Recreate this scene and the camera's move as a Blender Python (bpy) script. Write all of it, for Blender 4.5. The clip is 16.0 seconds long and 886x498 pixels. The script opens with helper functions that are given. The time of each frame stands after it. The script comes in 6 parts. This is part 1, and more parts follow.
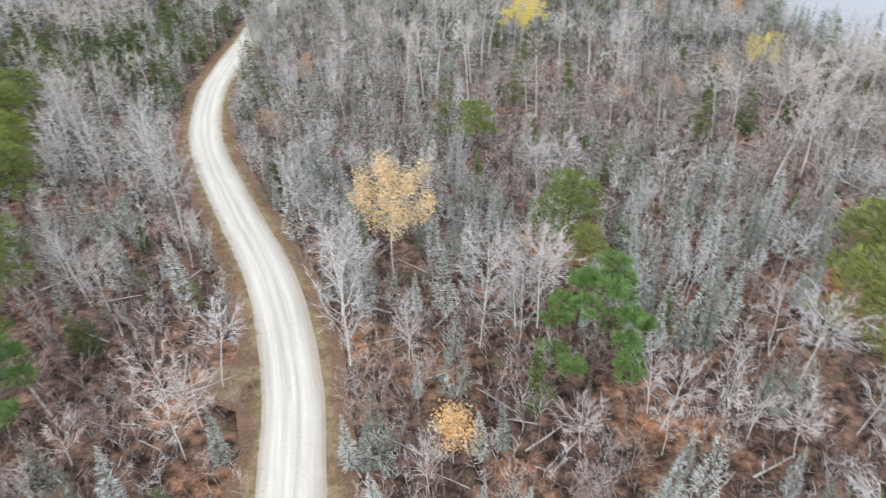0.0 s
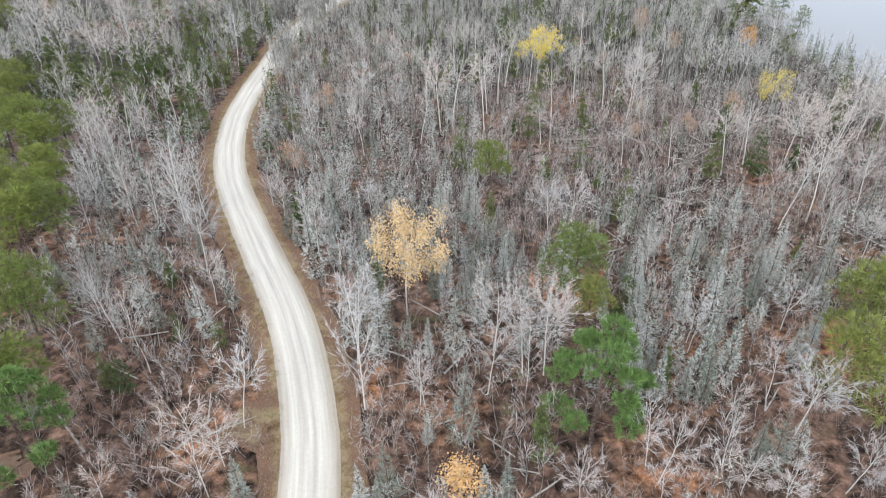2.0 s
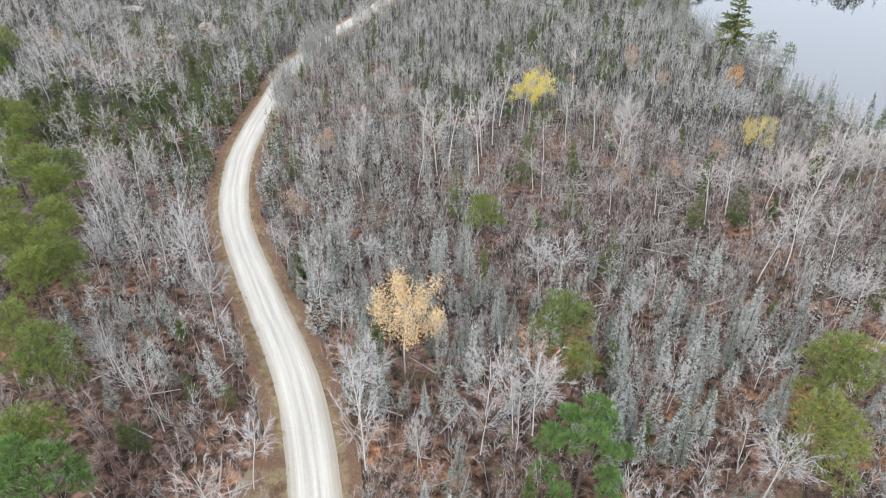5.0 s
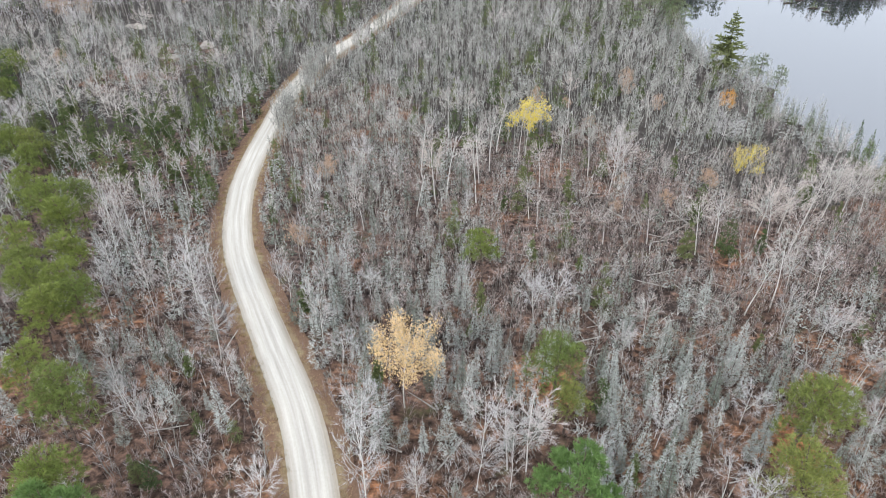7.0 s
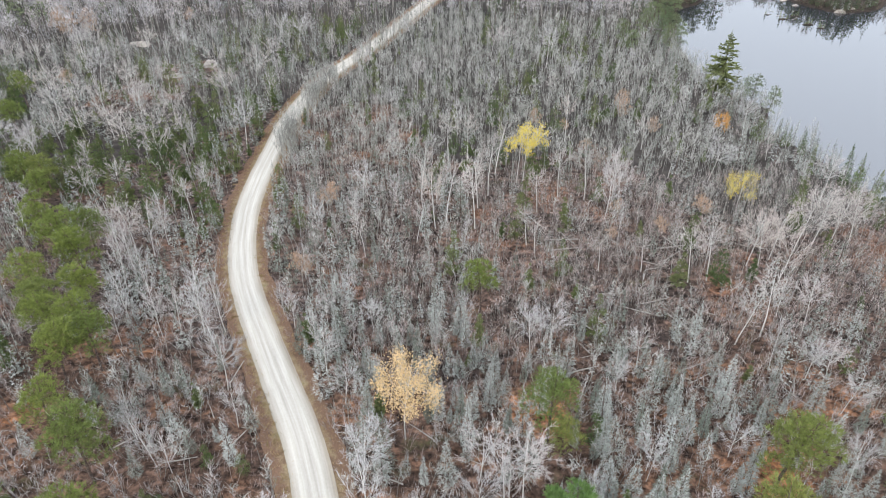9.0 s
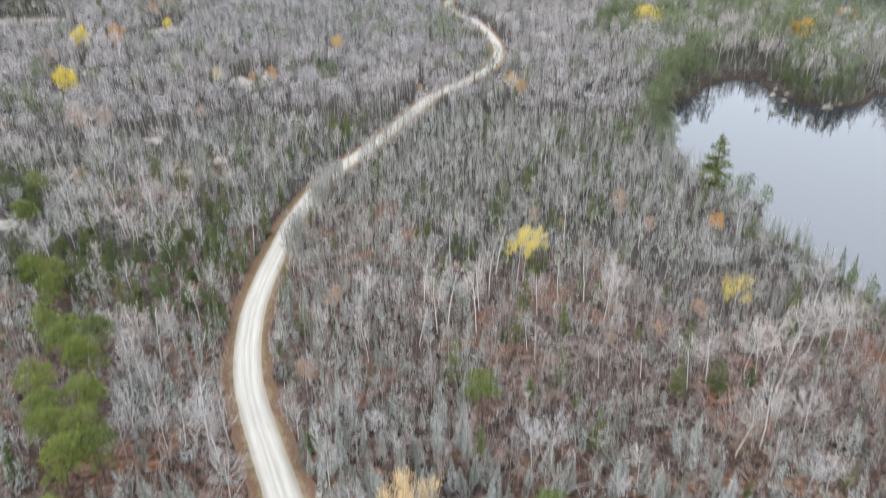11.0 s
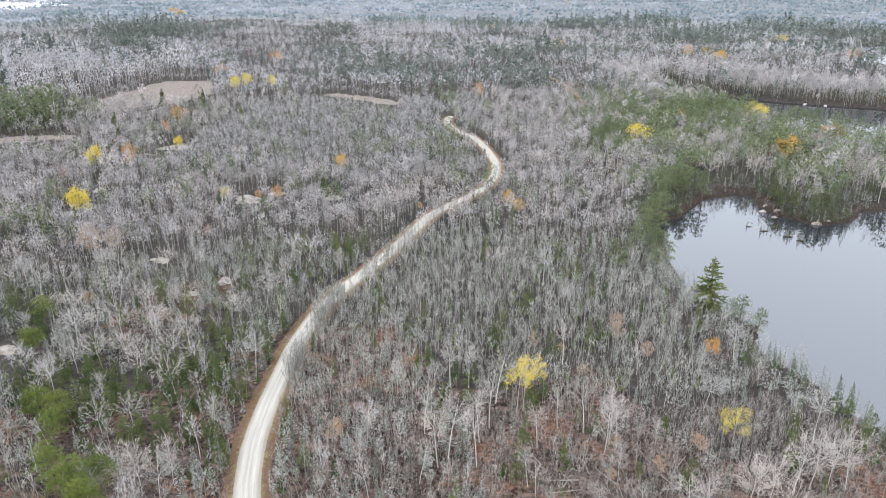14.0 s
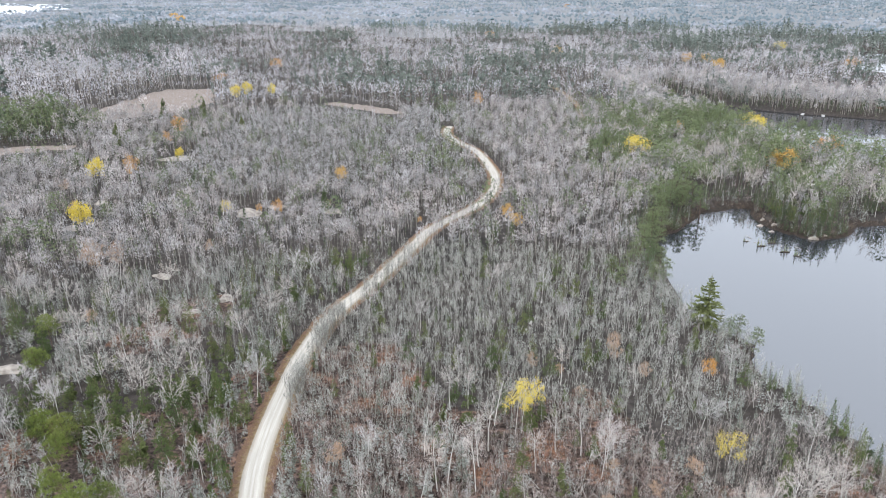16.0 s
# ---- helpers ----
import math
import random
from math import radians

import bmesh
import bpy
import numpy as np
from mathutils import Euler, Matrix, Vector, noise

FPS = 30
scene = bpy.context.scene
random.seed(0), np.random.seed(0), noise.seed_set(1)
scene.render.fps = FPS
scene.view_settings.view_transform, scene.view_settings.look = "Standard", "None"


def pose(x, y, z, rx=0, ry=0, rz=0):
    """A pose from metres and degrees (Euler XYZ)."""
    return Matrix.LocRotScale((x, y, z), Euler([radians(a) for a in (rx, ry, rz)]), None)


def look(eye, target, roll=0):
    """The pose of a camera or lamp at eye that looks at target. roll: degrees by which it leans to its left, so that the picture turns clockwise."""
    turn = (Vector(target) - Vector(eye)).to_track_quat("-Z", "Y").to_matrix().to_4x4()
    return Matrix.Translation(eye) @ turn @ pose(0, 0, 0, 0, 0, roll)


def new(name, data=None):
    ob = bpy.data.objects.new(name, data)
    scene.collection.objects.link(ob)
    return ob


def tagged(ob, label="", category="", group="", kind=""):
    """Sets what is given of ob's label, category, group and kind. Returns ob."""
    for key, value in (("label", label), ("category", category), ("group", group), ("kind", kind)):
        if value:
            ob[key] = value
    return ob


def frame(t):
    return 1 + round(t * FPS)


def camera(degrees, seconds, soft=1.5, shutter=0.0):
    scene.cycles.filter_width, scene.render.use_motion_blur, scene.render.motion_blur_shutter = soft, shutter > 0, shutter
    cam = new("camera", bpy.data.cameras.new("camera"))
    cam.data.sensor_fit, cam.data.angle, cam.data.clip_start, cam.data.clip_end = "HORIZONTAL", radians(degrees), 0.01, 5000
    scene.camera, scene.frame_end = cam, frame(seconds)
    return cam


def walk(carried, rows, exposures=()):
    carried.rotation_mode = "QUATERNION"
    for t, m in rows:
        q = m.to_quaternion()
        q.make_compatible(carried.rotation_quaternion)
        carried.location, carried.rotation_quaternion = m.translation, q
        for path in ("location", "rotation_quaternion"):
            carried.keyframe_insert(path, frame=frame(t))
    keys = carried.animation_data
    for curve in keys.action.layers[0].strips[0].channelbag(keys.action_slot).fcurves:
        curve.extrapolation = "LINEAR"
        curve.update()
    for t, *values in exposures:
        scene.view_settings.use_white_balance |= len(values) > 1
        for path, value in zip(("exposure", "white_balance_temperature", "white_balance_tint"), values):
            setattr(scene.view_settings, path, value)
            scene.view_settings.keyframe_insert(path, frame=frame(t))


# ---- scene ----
cam = camera(63.9, 16.0, soft=1.05, shutter=0.5)
METRES, EYE, TILT, LEAN, TURN = 48.0, 44.0, -35.3, 1.0, 0.0
ROWS = [
    (0, 0, 0, 0, -0, 0, 0),
    (0.1, 0.0007, -0.0036, 0.0047, 0.84, 0.01, -0.62),
    (0.2, 0.0015, -0.0072, 0.0094, 1.27, 0.015, -0.93),
    (0.35, 0.0026, -0.0127, 0.0165, 1.45, 0.02, -1.06),
    (0.5, 0.0037, -0.0181, 0.0235, 1.48, 0.03, -1.08),
    (1, 0.0034, -0.0359, 0.0479, 1.37, 0.09, -1.14),
    (1.5, 0.0032, -0.0532, 0.0725, 1.27, 0.15, -1.2),
    (2, 0.0033, -0.0706, 0.0971, 1.18, 0.19, -1.25),
    (2.5, 0.0032, -0.0883, 0.1218, 1.1, 0.24, -1.3),
    (3, 0.0018, -0.1059, 0.1466, 1, 0.26, -1.35),
    (3.5, 0.0007, -0.124, 0.1719, 0.94, 0.29, -1.4),
    (4, -0.0005, -0.142, 0.1971, 0.87, 0.31, -1.46),
    (6.5, -0.0006, -0.2334, 0.3239, 0.7, 0.39, -1.59),
    (7, -0.001, -0.2517, 0.3492, 0.66, 0.42, -1.61),
    (7.5, -0.0012, -0.2701, 0.3749, 0.67, 0.44, -1.61),
    (8, -0.0018, -0.2884, 0.4001, 0.66, 0.47, -1.61),
    (10.5, -0.0046, -0.385, 0.5311, 0.62, 0.74, -1.64),
    (10.8, -0.006, -0.3934, 0.5574, 0.71, 3, -1.652),
    (11, -0.007, -0.399, 0.5749, 0.77, 6.38, -1.66),
    (11.2, -0.0072, -0.4046, 0.5838, 0.826, 9.8, -1.64),
    (11.5, -0.0075, -0.413, 0.5972, 0.91, 13.26, -1.61),
    (12, -0.0066, -0.4314, 0.6159, 0.91, 14.04, -1.59),
    (12.5, -0.0073, -0.4503, 0.6406, 0.87, 14.1, -1.58),
    (13, -0.0085, -0.4692, 0.6656, 0.84, 14.15, -1.56),
    (13.5, -0.0091, -0.4895, 0.6907, 0.81, 14.19, -1.56),
    (14, -0.009, -0.5089, 0.7161, 0.8, 14.25, -1.56),
    (14.5, -0.0101, -0.5281, 0.7403, 0.79, 14.31, -1.56),
    (15, -0.0099, -0.5468, 0.7651, 0.77, 14.36, -1.57),
    (15.5, -0.0105, -0.5647, 0.7896, 0.76, 14.41, -1.59),
    (16, -0.012, -0.581, 0.8087, 0.74, 14.47, -1.61),
]
walk(cam, [(t, pose(0, 0, EYE, TILT, LEAN, TURN) @ pose(METRES * x, METRES * y, METRES * z, 90 + pitch, roll, yaw)) for t, x, y, z, yaw, pitch, roll in ROWS],
     exposures=[(0.0, 1.0), (16.0, 1.0)])

# ---- sky and light: a bright overcast day ----
world = bpy.data.worlds.new("world")
scene.world = world
world.use_nodes = True
wn, wl = world.node_tree.nodes, world.node_tree.links
sky = wn.new("ShaderNodeTexSky")
sky.sky_type, sky.sun_disc = "NISHITA", False
sky.sun_elevation, sky.sun_rotation = radians(38), radians(150)
sky.air_density, sky.dust_density = 1.0, 4.0
cloud = wn.new("ShaderNodeMix")
cloud.data_type = "RGBA"
cloud.inputs[0].default_value = 0.85
cloud.inputs[7].default_value = (7.85, 8.5, 9.55, 1)
wl.new(sky.outputs[0], cloud.inputs[6])
wl.new(cloud.outputs[2], wn["Background"].inputs[0])
wn["Background"].inputs[1].default_value = 0.13

sun = new("sun", bpy.data.lights.new("sun", "SUN"))
sun.data.energy, sun.data.angle, sun.data.color = 1.4, radians(25), (1.0, 0.98, 0.95)
sun.matrix_world = look((-60, -90, 110), (0, 30, 0))


# ---- materials ----
def ramp(nt, fac, stops):
    n = nt.nodes.new("ShaderNodeValToRGB")
    while len(n.color_ramp.elements) < len(stops):
        n.color_ramp.elements.new(0.5)
    for e, (p, c) in zip(n.color_ramp.elements, stops):
        e.position, e.color = p, (*c, 1)
    nt.links.new(fac, n.inputs[0])
    return n.outputs[0]


def noise_tex(nt, scale, detail=4.0, rough=0.55, coord=None, distort=0.0):
    n = nt.nodes.new("ShaderNodeTexNoise")
    n.inputs["Scale"].default_value, n.inputs["Detail"].default_value = scale, detail
    n.inputs["Roughness"].default_value, n.inputs["Distortion"].default_value = rough, distort
    if coord is not None:
        nt.links.new(coord, n.inputs["Vector"])
    return n.outputs["Fac"]


def mixed(nt, fac, a, b, mode="MIX"):
    n = nt.nodes.new("ShaderNodeMix")
    n.data_type, n.blend_type = "RGBA", mode
    for socket, value in ((n.inputs[0], fac), (n.inputs[6], a), (n.inputs[7], b)):
        if isinstance(value, (int, float)):
            socket.default_value = value
        elif isinstance(value, tuple):
            socket.default_value = (*value, 1)
        else:
            nt.links.new(value, socket)
    return n.outputs[2]


def fresh(name, rough=0.85, spec=0.3):
    m = bpy.data.materials.new(name)
    m.use_nodes = True
    b = m.node_tree.nodes["Principled BSDF"]
    b.inputs["Roughness"].default_value = rough
    b.inputs["Specular IOR Level"].default_value = spec
    pos = m.node_tree.nodes.new("ShaderNodeNewGeometry").outputs["Position"]
    return m, m.node_tree, b, pos


def bumped(nt, b, height, strength, distance):
    n = nt.nodes.new("ShaderNodeBump")
    n.inputs["Strength"].default_value, n.inputs["Distance"].default_value = strength, distance
    nt.links.new(height, n.inputs["Height"])
    nt.links.new(n.outputs[0], b.inputs["Normal"])


def tint_of(nt):
    """A number from 0 to 1 of each plant's own: the object's random and the plant's tint together."""
    a = nt.nodes.new("ShaderNodeAttribute")
    a.attribute_name = "tint"
    o = nt.nodes.new("ShaderNodeObjectInfo")
    s = nt.nodes.new("ShaderNodeMath")
    s.operation = "ADD"
    nt.links.new(a.outputs["Fac"], s.inputs[0])
    nt.links.new(o.outputs["Random"], s.inputs[1])
    f = nt.nodes.new("ShaderNodeMath")
    f.operation = "FRACT"
    nt.links.new(s.outputs[0], f.inputs[0])
    return f.outputs[0]


def plant(name, stops, fine=3.0, dark=0.75, rough=0.85, spec=0.2):
    """A material for twigs, needles or leaves: the colour of each plant from stops, with fine mottling."""
    m, nt, b, pos = fresh(name, rough, spec)
    col = ramp(nt, tint_of(nt), stops)
    spots = ramp(nt, noise_tex(nt, fine, 3.0, 0.6, pos), [(0.35, (dark,) * 3), (0.65, (1.12,) * 3)])
    nt.links.new(mixed(nt, 1.0, col, spots, "MULTIPLY"), b.inputs["Base Color"])
    return m


def bark(name, pale, dark, scale, cut):
    m, nt, b, pos = fresh(name, 0.8, 0.25)
    n = noise_tex(nt, scale, 5.0, 0.65, pos)
    col = ramp(nt, n, [(cut - 0.06, dark), (cut + 0.08, pale)])
    nt.links.new(col, b.inputs["Base Color"])
    bumped(nt, b, n, 0.5, 0.02)
    return m


WHITE_BARK = bark("white_bark", (0.476, 0.462, 0.435), (0.122, 0.109, 0.0952), 2.6, 0.38)
GREY_BARK = bark("grey_bark", (0.224, 0.218, 0.197), (0.0952, 0.0884, 0.0816), 3.0, 0.48)
ASPEN_BARK = bark("aspen_bark", (0.29, 0.287, 0.262), (0.15, 0.147, 0.133), 3.0, 0.44)
BROWN_BARK = bark("brown_bark", (0.136, 0.102, 0.0816), (0.0476, 0.034, 0.0306), 4.0, 0.5)
DEAD_BARK = bark("dead_bark", (0.326, 0.306, 0.279), (0.116, 0.0952, 0.0816), 2.0, 0.42)
PALE_TWIG = plant("pale_twig", [(0.0, (0.33, 0.32, 0.315)), (0.3, (0.46, 0.445, 0.438)), (0.55, (0.38, 0.368, 0.364)), (0.8, (0.45, 0.405, 0.385)), (1.0, (0.31, 0.306, 0.3))])
# Slightly cooled: a trace of distance haze is mixed into these twig colours.
FAR_HAZE_TWIG = plant("far_haze_twig", [(0.0, (0.13, 0.13, 0.134)), (0.18, (0.46, 0.445, 0.45)), (0.36, (0.18, 0.179, 0.182)), (0.55, (0.56, 0.525, 0.52)), (0.7, (0.25, 0.238, 0.236)), (0.85, (0.5, 0.445, 0.43)), (1.0, (0.13, 0.134, 0.134))])
YOUNG_TWIG = plant("young_twig", [(0.0, (0.26, 0.266, 0.272)), (0.4, (0.47, 0.47, 0.474)), (0.7, (0.32, 0.322, 0.332)), (1.0, (0.52, 0.5, 0.5))])
GREY_TWIG = plant("grey_twig", [(0.0, (0.19, 0.196, 0.175)), (0.25, (0.47, 0.468, 0.435)), (0.5, (0.27, 0.277, 0.25)), (0.75, (0.52, 0.51, 0.48)), (1.0, (0.17, 0.177, 0.155))])
WARM_TWIG = plant("warm_twig", [(0.0, (0.34, 0.312, 0.29)), (0.3, (0.48, 0.438, 0.405)), (0.55, (0.39, 0.362, 0.335)), (0.8, (0.47, 0.405, 0.365)), (1.0, (0.31, 0.295, 0.275))])
LOW_TWIG = plant("low_twig", [(0.0, (0.2, 0.156, 0.14)), (0.5, (0.27, 0.215, 0.195)), (1.0, (0.18, 0.142, 0.124))])
# Paler, bluer bare twigs: the haze of distance is put into their colour.
DISTANT_HAZE_TWIG = plant("distant_haze_twig", [(0.0, (0.27, 0.275, 0.3)), (0.3, (0.5, 0.492, 0.52)), (0.55, (0.33, 0.334, 0.362)), (0.8, (0.54, 0.515, 0.53)), (1.0, (0.28, 0.288, 0.315))])
PINK_TWIG = plant("pink_twig", [(0.0, (0.32, 0.262, 0.247)), (0.3, (0.43, 0.356, 0.34)), (0.6, (0.28, 0.25, 0.23)), (0.85, (0.46, 0.38, 0.36)), (1.0, (0.33, 0.25, 0.21))])
SAGE_NEEDLE = plant("sage_needle", [(0.0, (0.25, 0.268, 0.243)), (0.35, (0.39, 0.408, 0.378)), (0.5, (0.19, 0.208, 0.178)), (0.62, (0.14, 0.16, 0.126)), (0.78, (0.28, 0.298, 0.27)), (1.0, (0.41, 0.427, 0.4))], 2.0, 0.5)
DARK_NEEDLE = plant("dark_needle", [(0.0, (0.062, 0.092, 0.034)), (0.5, (0.102, 0.13, 0.044)), (1.0, (0.125, 0.142, 0.058))], 2.0, 0.55)
FAR_NEEDLE = plant("far_needle", [(0.0, (0.05, 0.072, 0.04)), (0.5, (0.08, 0.104, 0.055)), (1.0, (0.105, 0.126, 0.074))], 2.0, 0.6)
PINE_NEEDLE = plant("pine_needle", [(0.0, (0.145, 0.185, 0.04)), (0.4, (0.178, 0.215, 0.048)), (0.7, (0.118, 0.158, 0.04)), (1.0, (0.19, 0.212, 0.056))], 1.6, 0.45, 0.6)
SHORE_NEEDLE = plant("shore_needle", [(0.0, (0.105, 0.14, 0.072)), (0.5, (0.155, 0.185, 0.09)), (1.0, (0.13, 0.155, 0.09))], 1.6, 0.6, 0.6)
# Bare crowns at the horizon: blue-grey haze painted into the base colour.
HORIZON_HAZE_TWIG = plant("horizon_haze_twig", [(0.0, (0.205, 0.226, 0.262)), (0.4, (0.25, 0.27, 0.302)), (0.7, (0.225, 0.246, 0.28)), (1.0, (0.27, 0.283, 0.31))], 0.05, 0.7)
# Needles lightened and blued to stand in for distance haze.
DISTANT_HAZE_NEEDLE = plant("distant_haze_needle", [(0.0, (0.095, 0.12, 0.105)), (0.5, (0.13, 0.155, 0.135)), (1.0, (0.165, 0.185, 0.165))], 0.6, 0.65)
# Conifers at the horizon, their green washed out by painted haze.
HORIZON_HAZE_NEEDLE = plant("horizon_haze_needle", [(0.0, (0.11, 0.142, 0.162)), (0.5, (0.135, 0.168, 0.19)), (1.0, (0.165, 0.192, 0.216))], 0.05, 0.75)
LILAC_TWIG = plant("lilac_twig", [(0.0, (0.42, 0.352, 0.335)), (0.35, (0.57, 0.485, 0.465)), (0.7, (0.48, 0.42, 0.4)), (1.0, (0.6, 0.5, 0.47))])
BRIGHT_NEEDLE = plant("bright_needle", [(0.0, (0.116, 0.197, 0.0578)), (1.0, (0.143, 0.211, 0.068))], 1.6, 0.55, 0.6)
GOLD_LEAF = plant("gold_leaf", [(0.0, (0.56, 0.40, 0.21)), (0.5, (0.60, 0.46, 0.25)), (1.0, (0.55, 0.39, 0.19))], 0.45, 0.72, 0.6)
BRONZE_LEAF = plant("bronze_leaf", [(0.0, (0.50, 0.30, 0.075)), (0.5, (0.52, 0.33, 0.10)), (1.0, (0.47, 0.27, 0.07))], 1.5, 0.75, 0.6)
LEMON_LEAF = plant("lemon_leaf", [(0.0, (0.56, 0.44, 0.06)), (1.0, (0.58, 0.46, 0.10))], 1.5, 0.75, 0.6)
ORANGE_LEAF = plant("orange_leaf", [(0.0, (0.476, 0.231, 0.0476)), (1.0, (0.449, 0.245, 0.0816))], 1.5, 0.75, 0.6)
TAN_LEAF = plant("tan_leaf", [(0.0, (0.34, 0.224, 0.15)), (1.0, (0.367, 0.258, 0.184))], 1.5, 0.75, 0.7)
GRASS = plant("dry_grass", [(0.0, (0.272, 0.197, 0.109)), (0.4, (0.326, 0.245, 0.136)), (0.7, (0.204, 0.17, 0.0748)), (1.0, (0.299, 0.197, 0.102))], 1.0, 0.8)


def litter(name="leaf_litter", rust=(0.18, 0.098, 0.064), browns=((0.165, 0.122, 0.108), (0.058, 0.044, 0.039), (0.155, 0.106, 0.088))):
    m, nt, b, pos = fresh(name, 0.95, 0.15)
    wide = ramp(nt, noise_tex(nt, 0.08, 4.0, 0.6, pos), [(0.36, browns[0]), (0.48, browns[1]), (0.57, browns[2]), (0.66, rust)])
    fine = ramp(nt, noise_tex(nt, 0.9, 6.0, 0.7, pos), [(0.36, (0.12, 0.11, 0.10)), (0.5, (0.72, 0.70, 0.68)), (0.68, (1.9, 1.8, 1.7))])
    col = mixed(nt, 1.0, wide, fine, "MULTIPLY")
    moss = ramp(nt, noise_tex(nt, 0.22, 5.0, 0.65, pos), [(0.60, (0, 0, 0)), (0.72, (1, 1, 1))])
    col = mixed(nt, moss, col, (0.0816, 0.0748, 0.0374))
    nt.links.new(col, b.inputs["Base Color"])
    bumped(nt, b, noise_tex(nt, 2.5, 6.0, 0.75, pos), 0.8, 0.3)
    return m


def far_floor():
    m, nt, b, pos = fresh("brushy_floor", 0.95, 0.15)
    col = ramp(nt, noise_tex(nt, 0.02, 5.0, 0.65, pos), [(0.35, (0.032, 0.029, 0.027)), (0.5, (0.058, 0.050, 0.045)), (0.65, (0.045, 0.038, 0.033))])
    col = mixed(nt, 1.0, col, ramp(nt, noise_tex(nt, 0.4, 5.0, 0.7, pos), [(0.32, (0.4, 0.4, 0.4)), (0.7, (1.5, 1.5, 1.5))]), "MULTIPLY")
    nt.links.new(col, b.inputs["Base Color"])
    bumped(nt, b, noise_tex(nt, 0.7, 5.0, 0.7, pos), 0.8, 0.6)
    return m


def gravel():
    m, nt, b, pos = fresh("pale_gravel", 0.95, 0.2)
    uv = nt.nodes.new("ShaderNodeUVMap").outputs[0]
    sep = nt.nodes.new("ShaderNodeSeparateXYZ")
    nt.links.new(uv, sep.inputs[0])
    wobble = nt.nodes.new("ShaderNodeMath")
    wobble.operation = "MULTIPLY_ADD"
    nt.links.new(noise_tex(nt, 0.12, 3.0, 0.5, pos), wobble.inputs[0])
    wobble.inputs[1].default_value = 0.10
    nt.links.new(sep.outputs[0], wobble.inputs[2])
    base = [(0.06, (0.292, 0.265, 0.224)), (0.16, (0.36, 0.333, 0.292)), (0.27, (0.435, 0.415, 0.374)), (0.36, (0.422, 0.401, 0.36)), (0.44, (0.36, 0.34, 0.306)),
            (0.53, (0.442, 0.422, 0.381)), (0.62, (0.354, 0.333, 0.299)), (0.72, (0.449, 0.428, 0.388)), (0.84, (0.394, 0.374, 0.333)), (0.96, (0.306, 0.279, 0.238)), (1.0, (0.286, 0.252, 0.204))]
    col = ramp(nt, wobble.outputs[0], base)
    long = nt.nodes.new("ShaderNodeVectorMath")
    long.operation = "MULTIPLY"
    nt.links.new(uv, long.inputs[0])
    long.inputs[1].default_value = (16.0, 0.45, 1.0)
    n = noise_tex(nt, 1.0, 5.0, 0.6, long.outputs[0])
    col = mixed(nt, 1.0, col, ramp(nt, n, [(0.3, (0.84, 0.83, 0.81)), (0.7, (1.1, 1.1, 1.1))]), "MULTIPLY")
    col = mixed(nt, 1.0, col, ramp(nt, noise_tex(nt, 3.0, 6.0, 0.75, pos), [(0.3, (0.93, 0.92, 0.91)), (0.7, (1.05, 1.05, 1.05))]), "MULTIPLY")
    nt.links.new(col, b.inputs["Base Color"])
    bumped(nt, b, noise_tex(nt, 14.0, 4.0, 0.7, pos), 0.4, 0.03)
    return m


def soil(name, stops, across=False):
    m, nt, b, pos = fresh(name, 0.95, 0.15)
    col = ramp(nt, noise_tex(nt, 0.35, 5.0, 0.65, pos), stops)
    if across:
        sep = nt.nodes.new("ShaderNodeSeparateXYZ")
        nt.links.new(nt.nodes.new("ShaderNodeUVMap").outputs[0], sep.inputs[0])
        side = ramp(nt, sep.outputs[0], [(0.0, (0, 0, 0)), (0.26, (1, 1, 1)), (0.74, (1, 1, 1)), (1.0, (0, 0, 0))])
        cut = mixed(nt, 0.5, side, noise_tex(nt, 0.8, 5.0, 0.7, pos))
        col = mixed(nt, ramp(nt, cut, [(0.48, (0, 0, 0)), (0.60, (1, 1, 1))]), (0.16, 0.10, 0.068), col)
    col = mixed(nt, 1.0, col, ramp(nt, noise_tex(nt, 4.0, 5.0, 0.7, pos), [(0.3, (0.7, 0.68, 0.66)), (0.7, (1.2, 1.2, 1.2))]), "MULTIPLY")
    nt.links.new(col, b.inputs["Base Color"])
    bumped(nt, b, noise_tex(nt, 5.0, 5.0, 0.75, pos), 0.9, 0.15)
    return m


def stone():
    m, nt, b, pos = fresh("lichen_rock", 0.9, 0.25)
    col = ramp(nt, noise_tex(nt, 0.5, 6.0, 0.65, pos), [(0.3, (0.09, 0.08, 0.072)), (0.42, (0.20, 0.178, 0.157)), (0.56, (0.30, 0.27, 0.238)), (0.75, (0.36, 0.33, 0.295))])
    nt.links.new(col, b.inputs["Base Color"])
    bumped(nt, b, noise_tex(nt, 1.5, 6.0, 0.7, pos), 0.7, 0.2)
    return m


def lake_water(name="dark_lake_water", ior=2.35):
    m, nt, b, pos = fresh(name, 0.03, 0.5)
    b.inputs["Base Color"].default_value = (0.02, 0.022, 0.028, 1)
    b.inputs["IOR"].default_value = ior
    ripple = noise_tex(nt, 0.6, 3.0, 0.5, pos)
    bumped(nt, b, ripple, 0.05, 0.05)
    return m


LITTER, GRAVEL, STONE, WATER, FAR_FLOOR = litter(), gravel(), stone(), lake_water(), far_floor()
RIVER_WATER = lake_water("dark_river_water", 1.6)
RUSTY_LITTER = litter("rusty_litter", (0.29, 0.138, 0.072), ((0.17, 0.108, 0.082), (0.075, 0.05, 0.04), (0.19, 0.112, 0.076)))
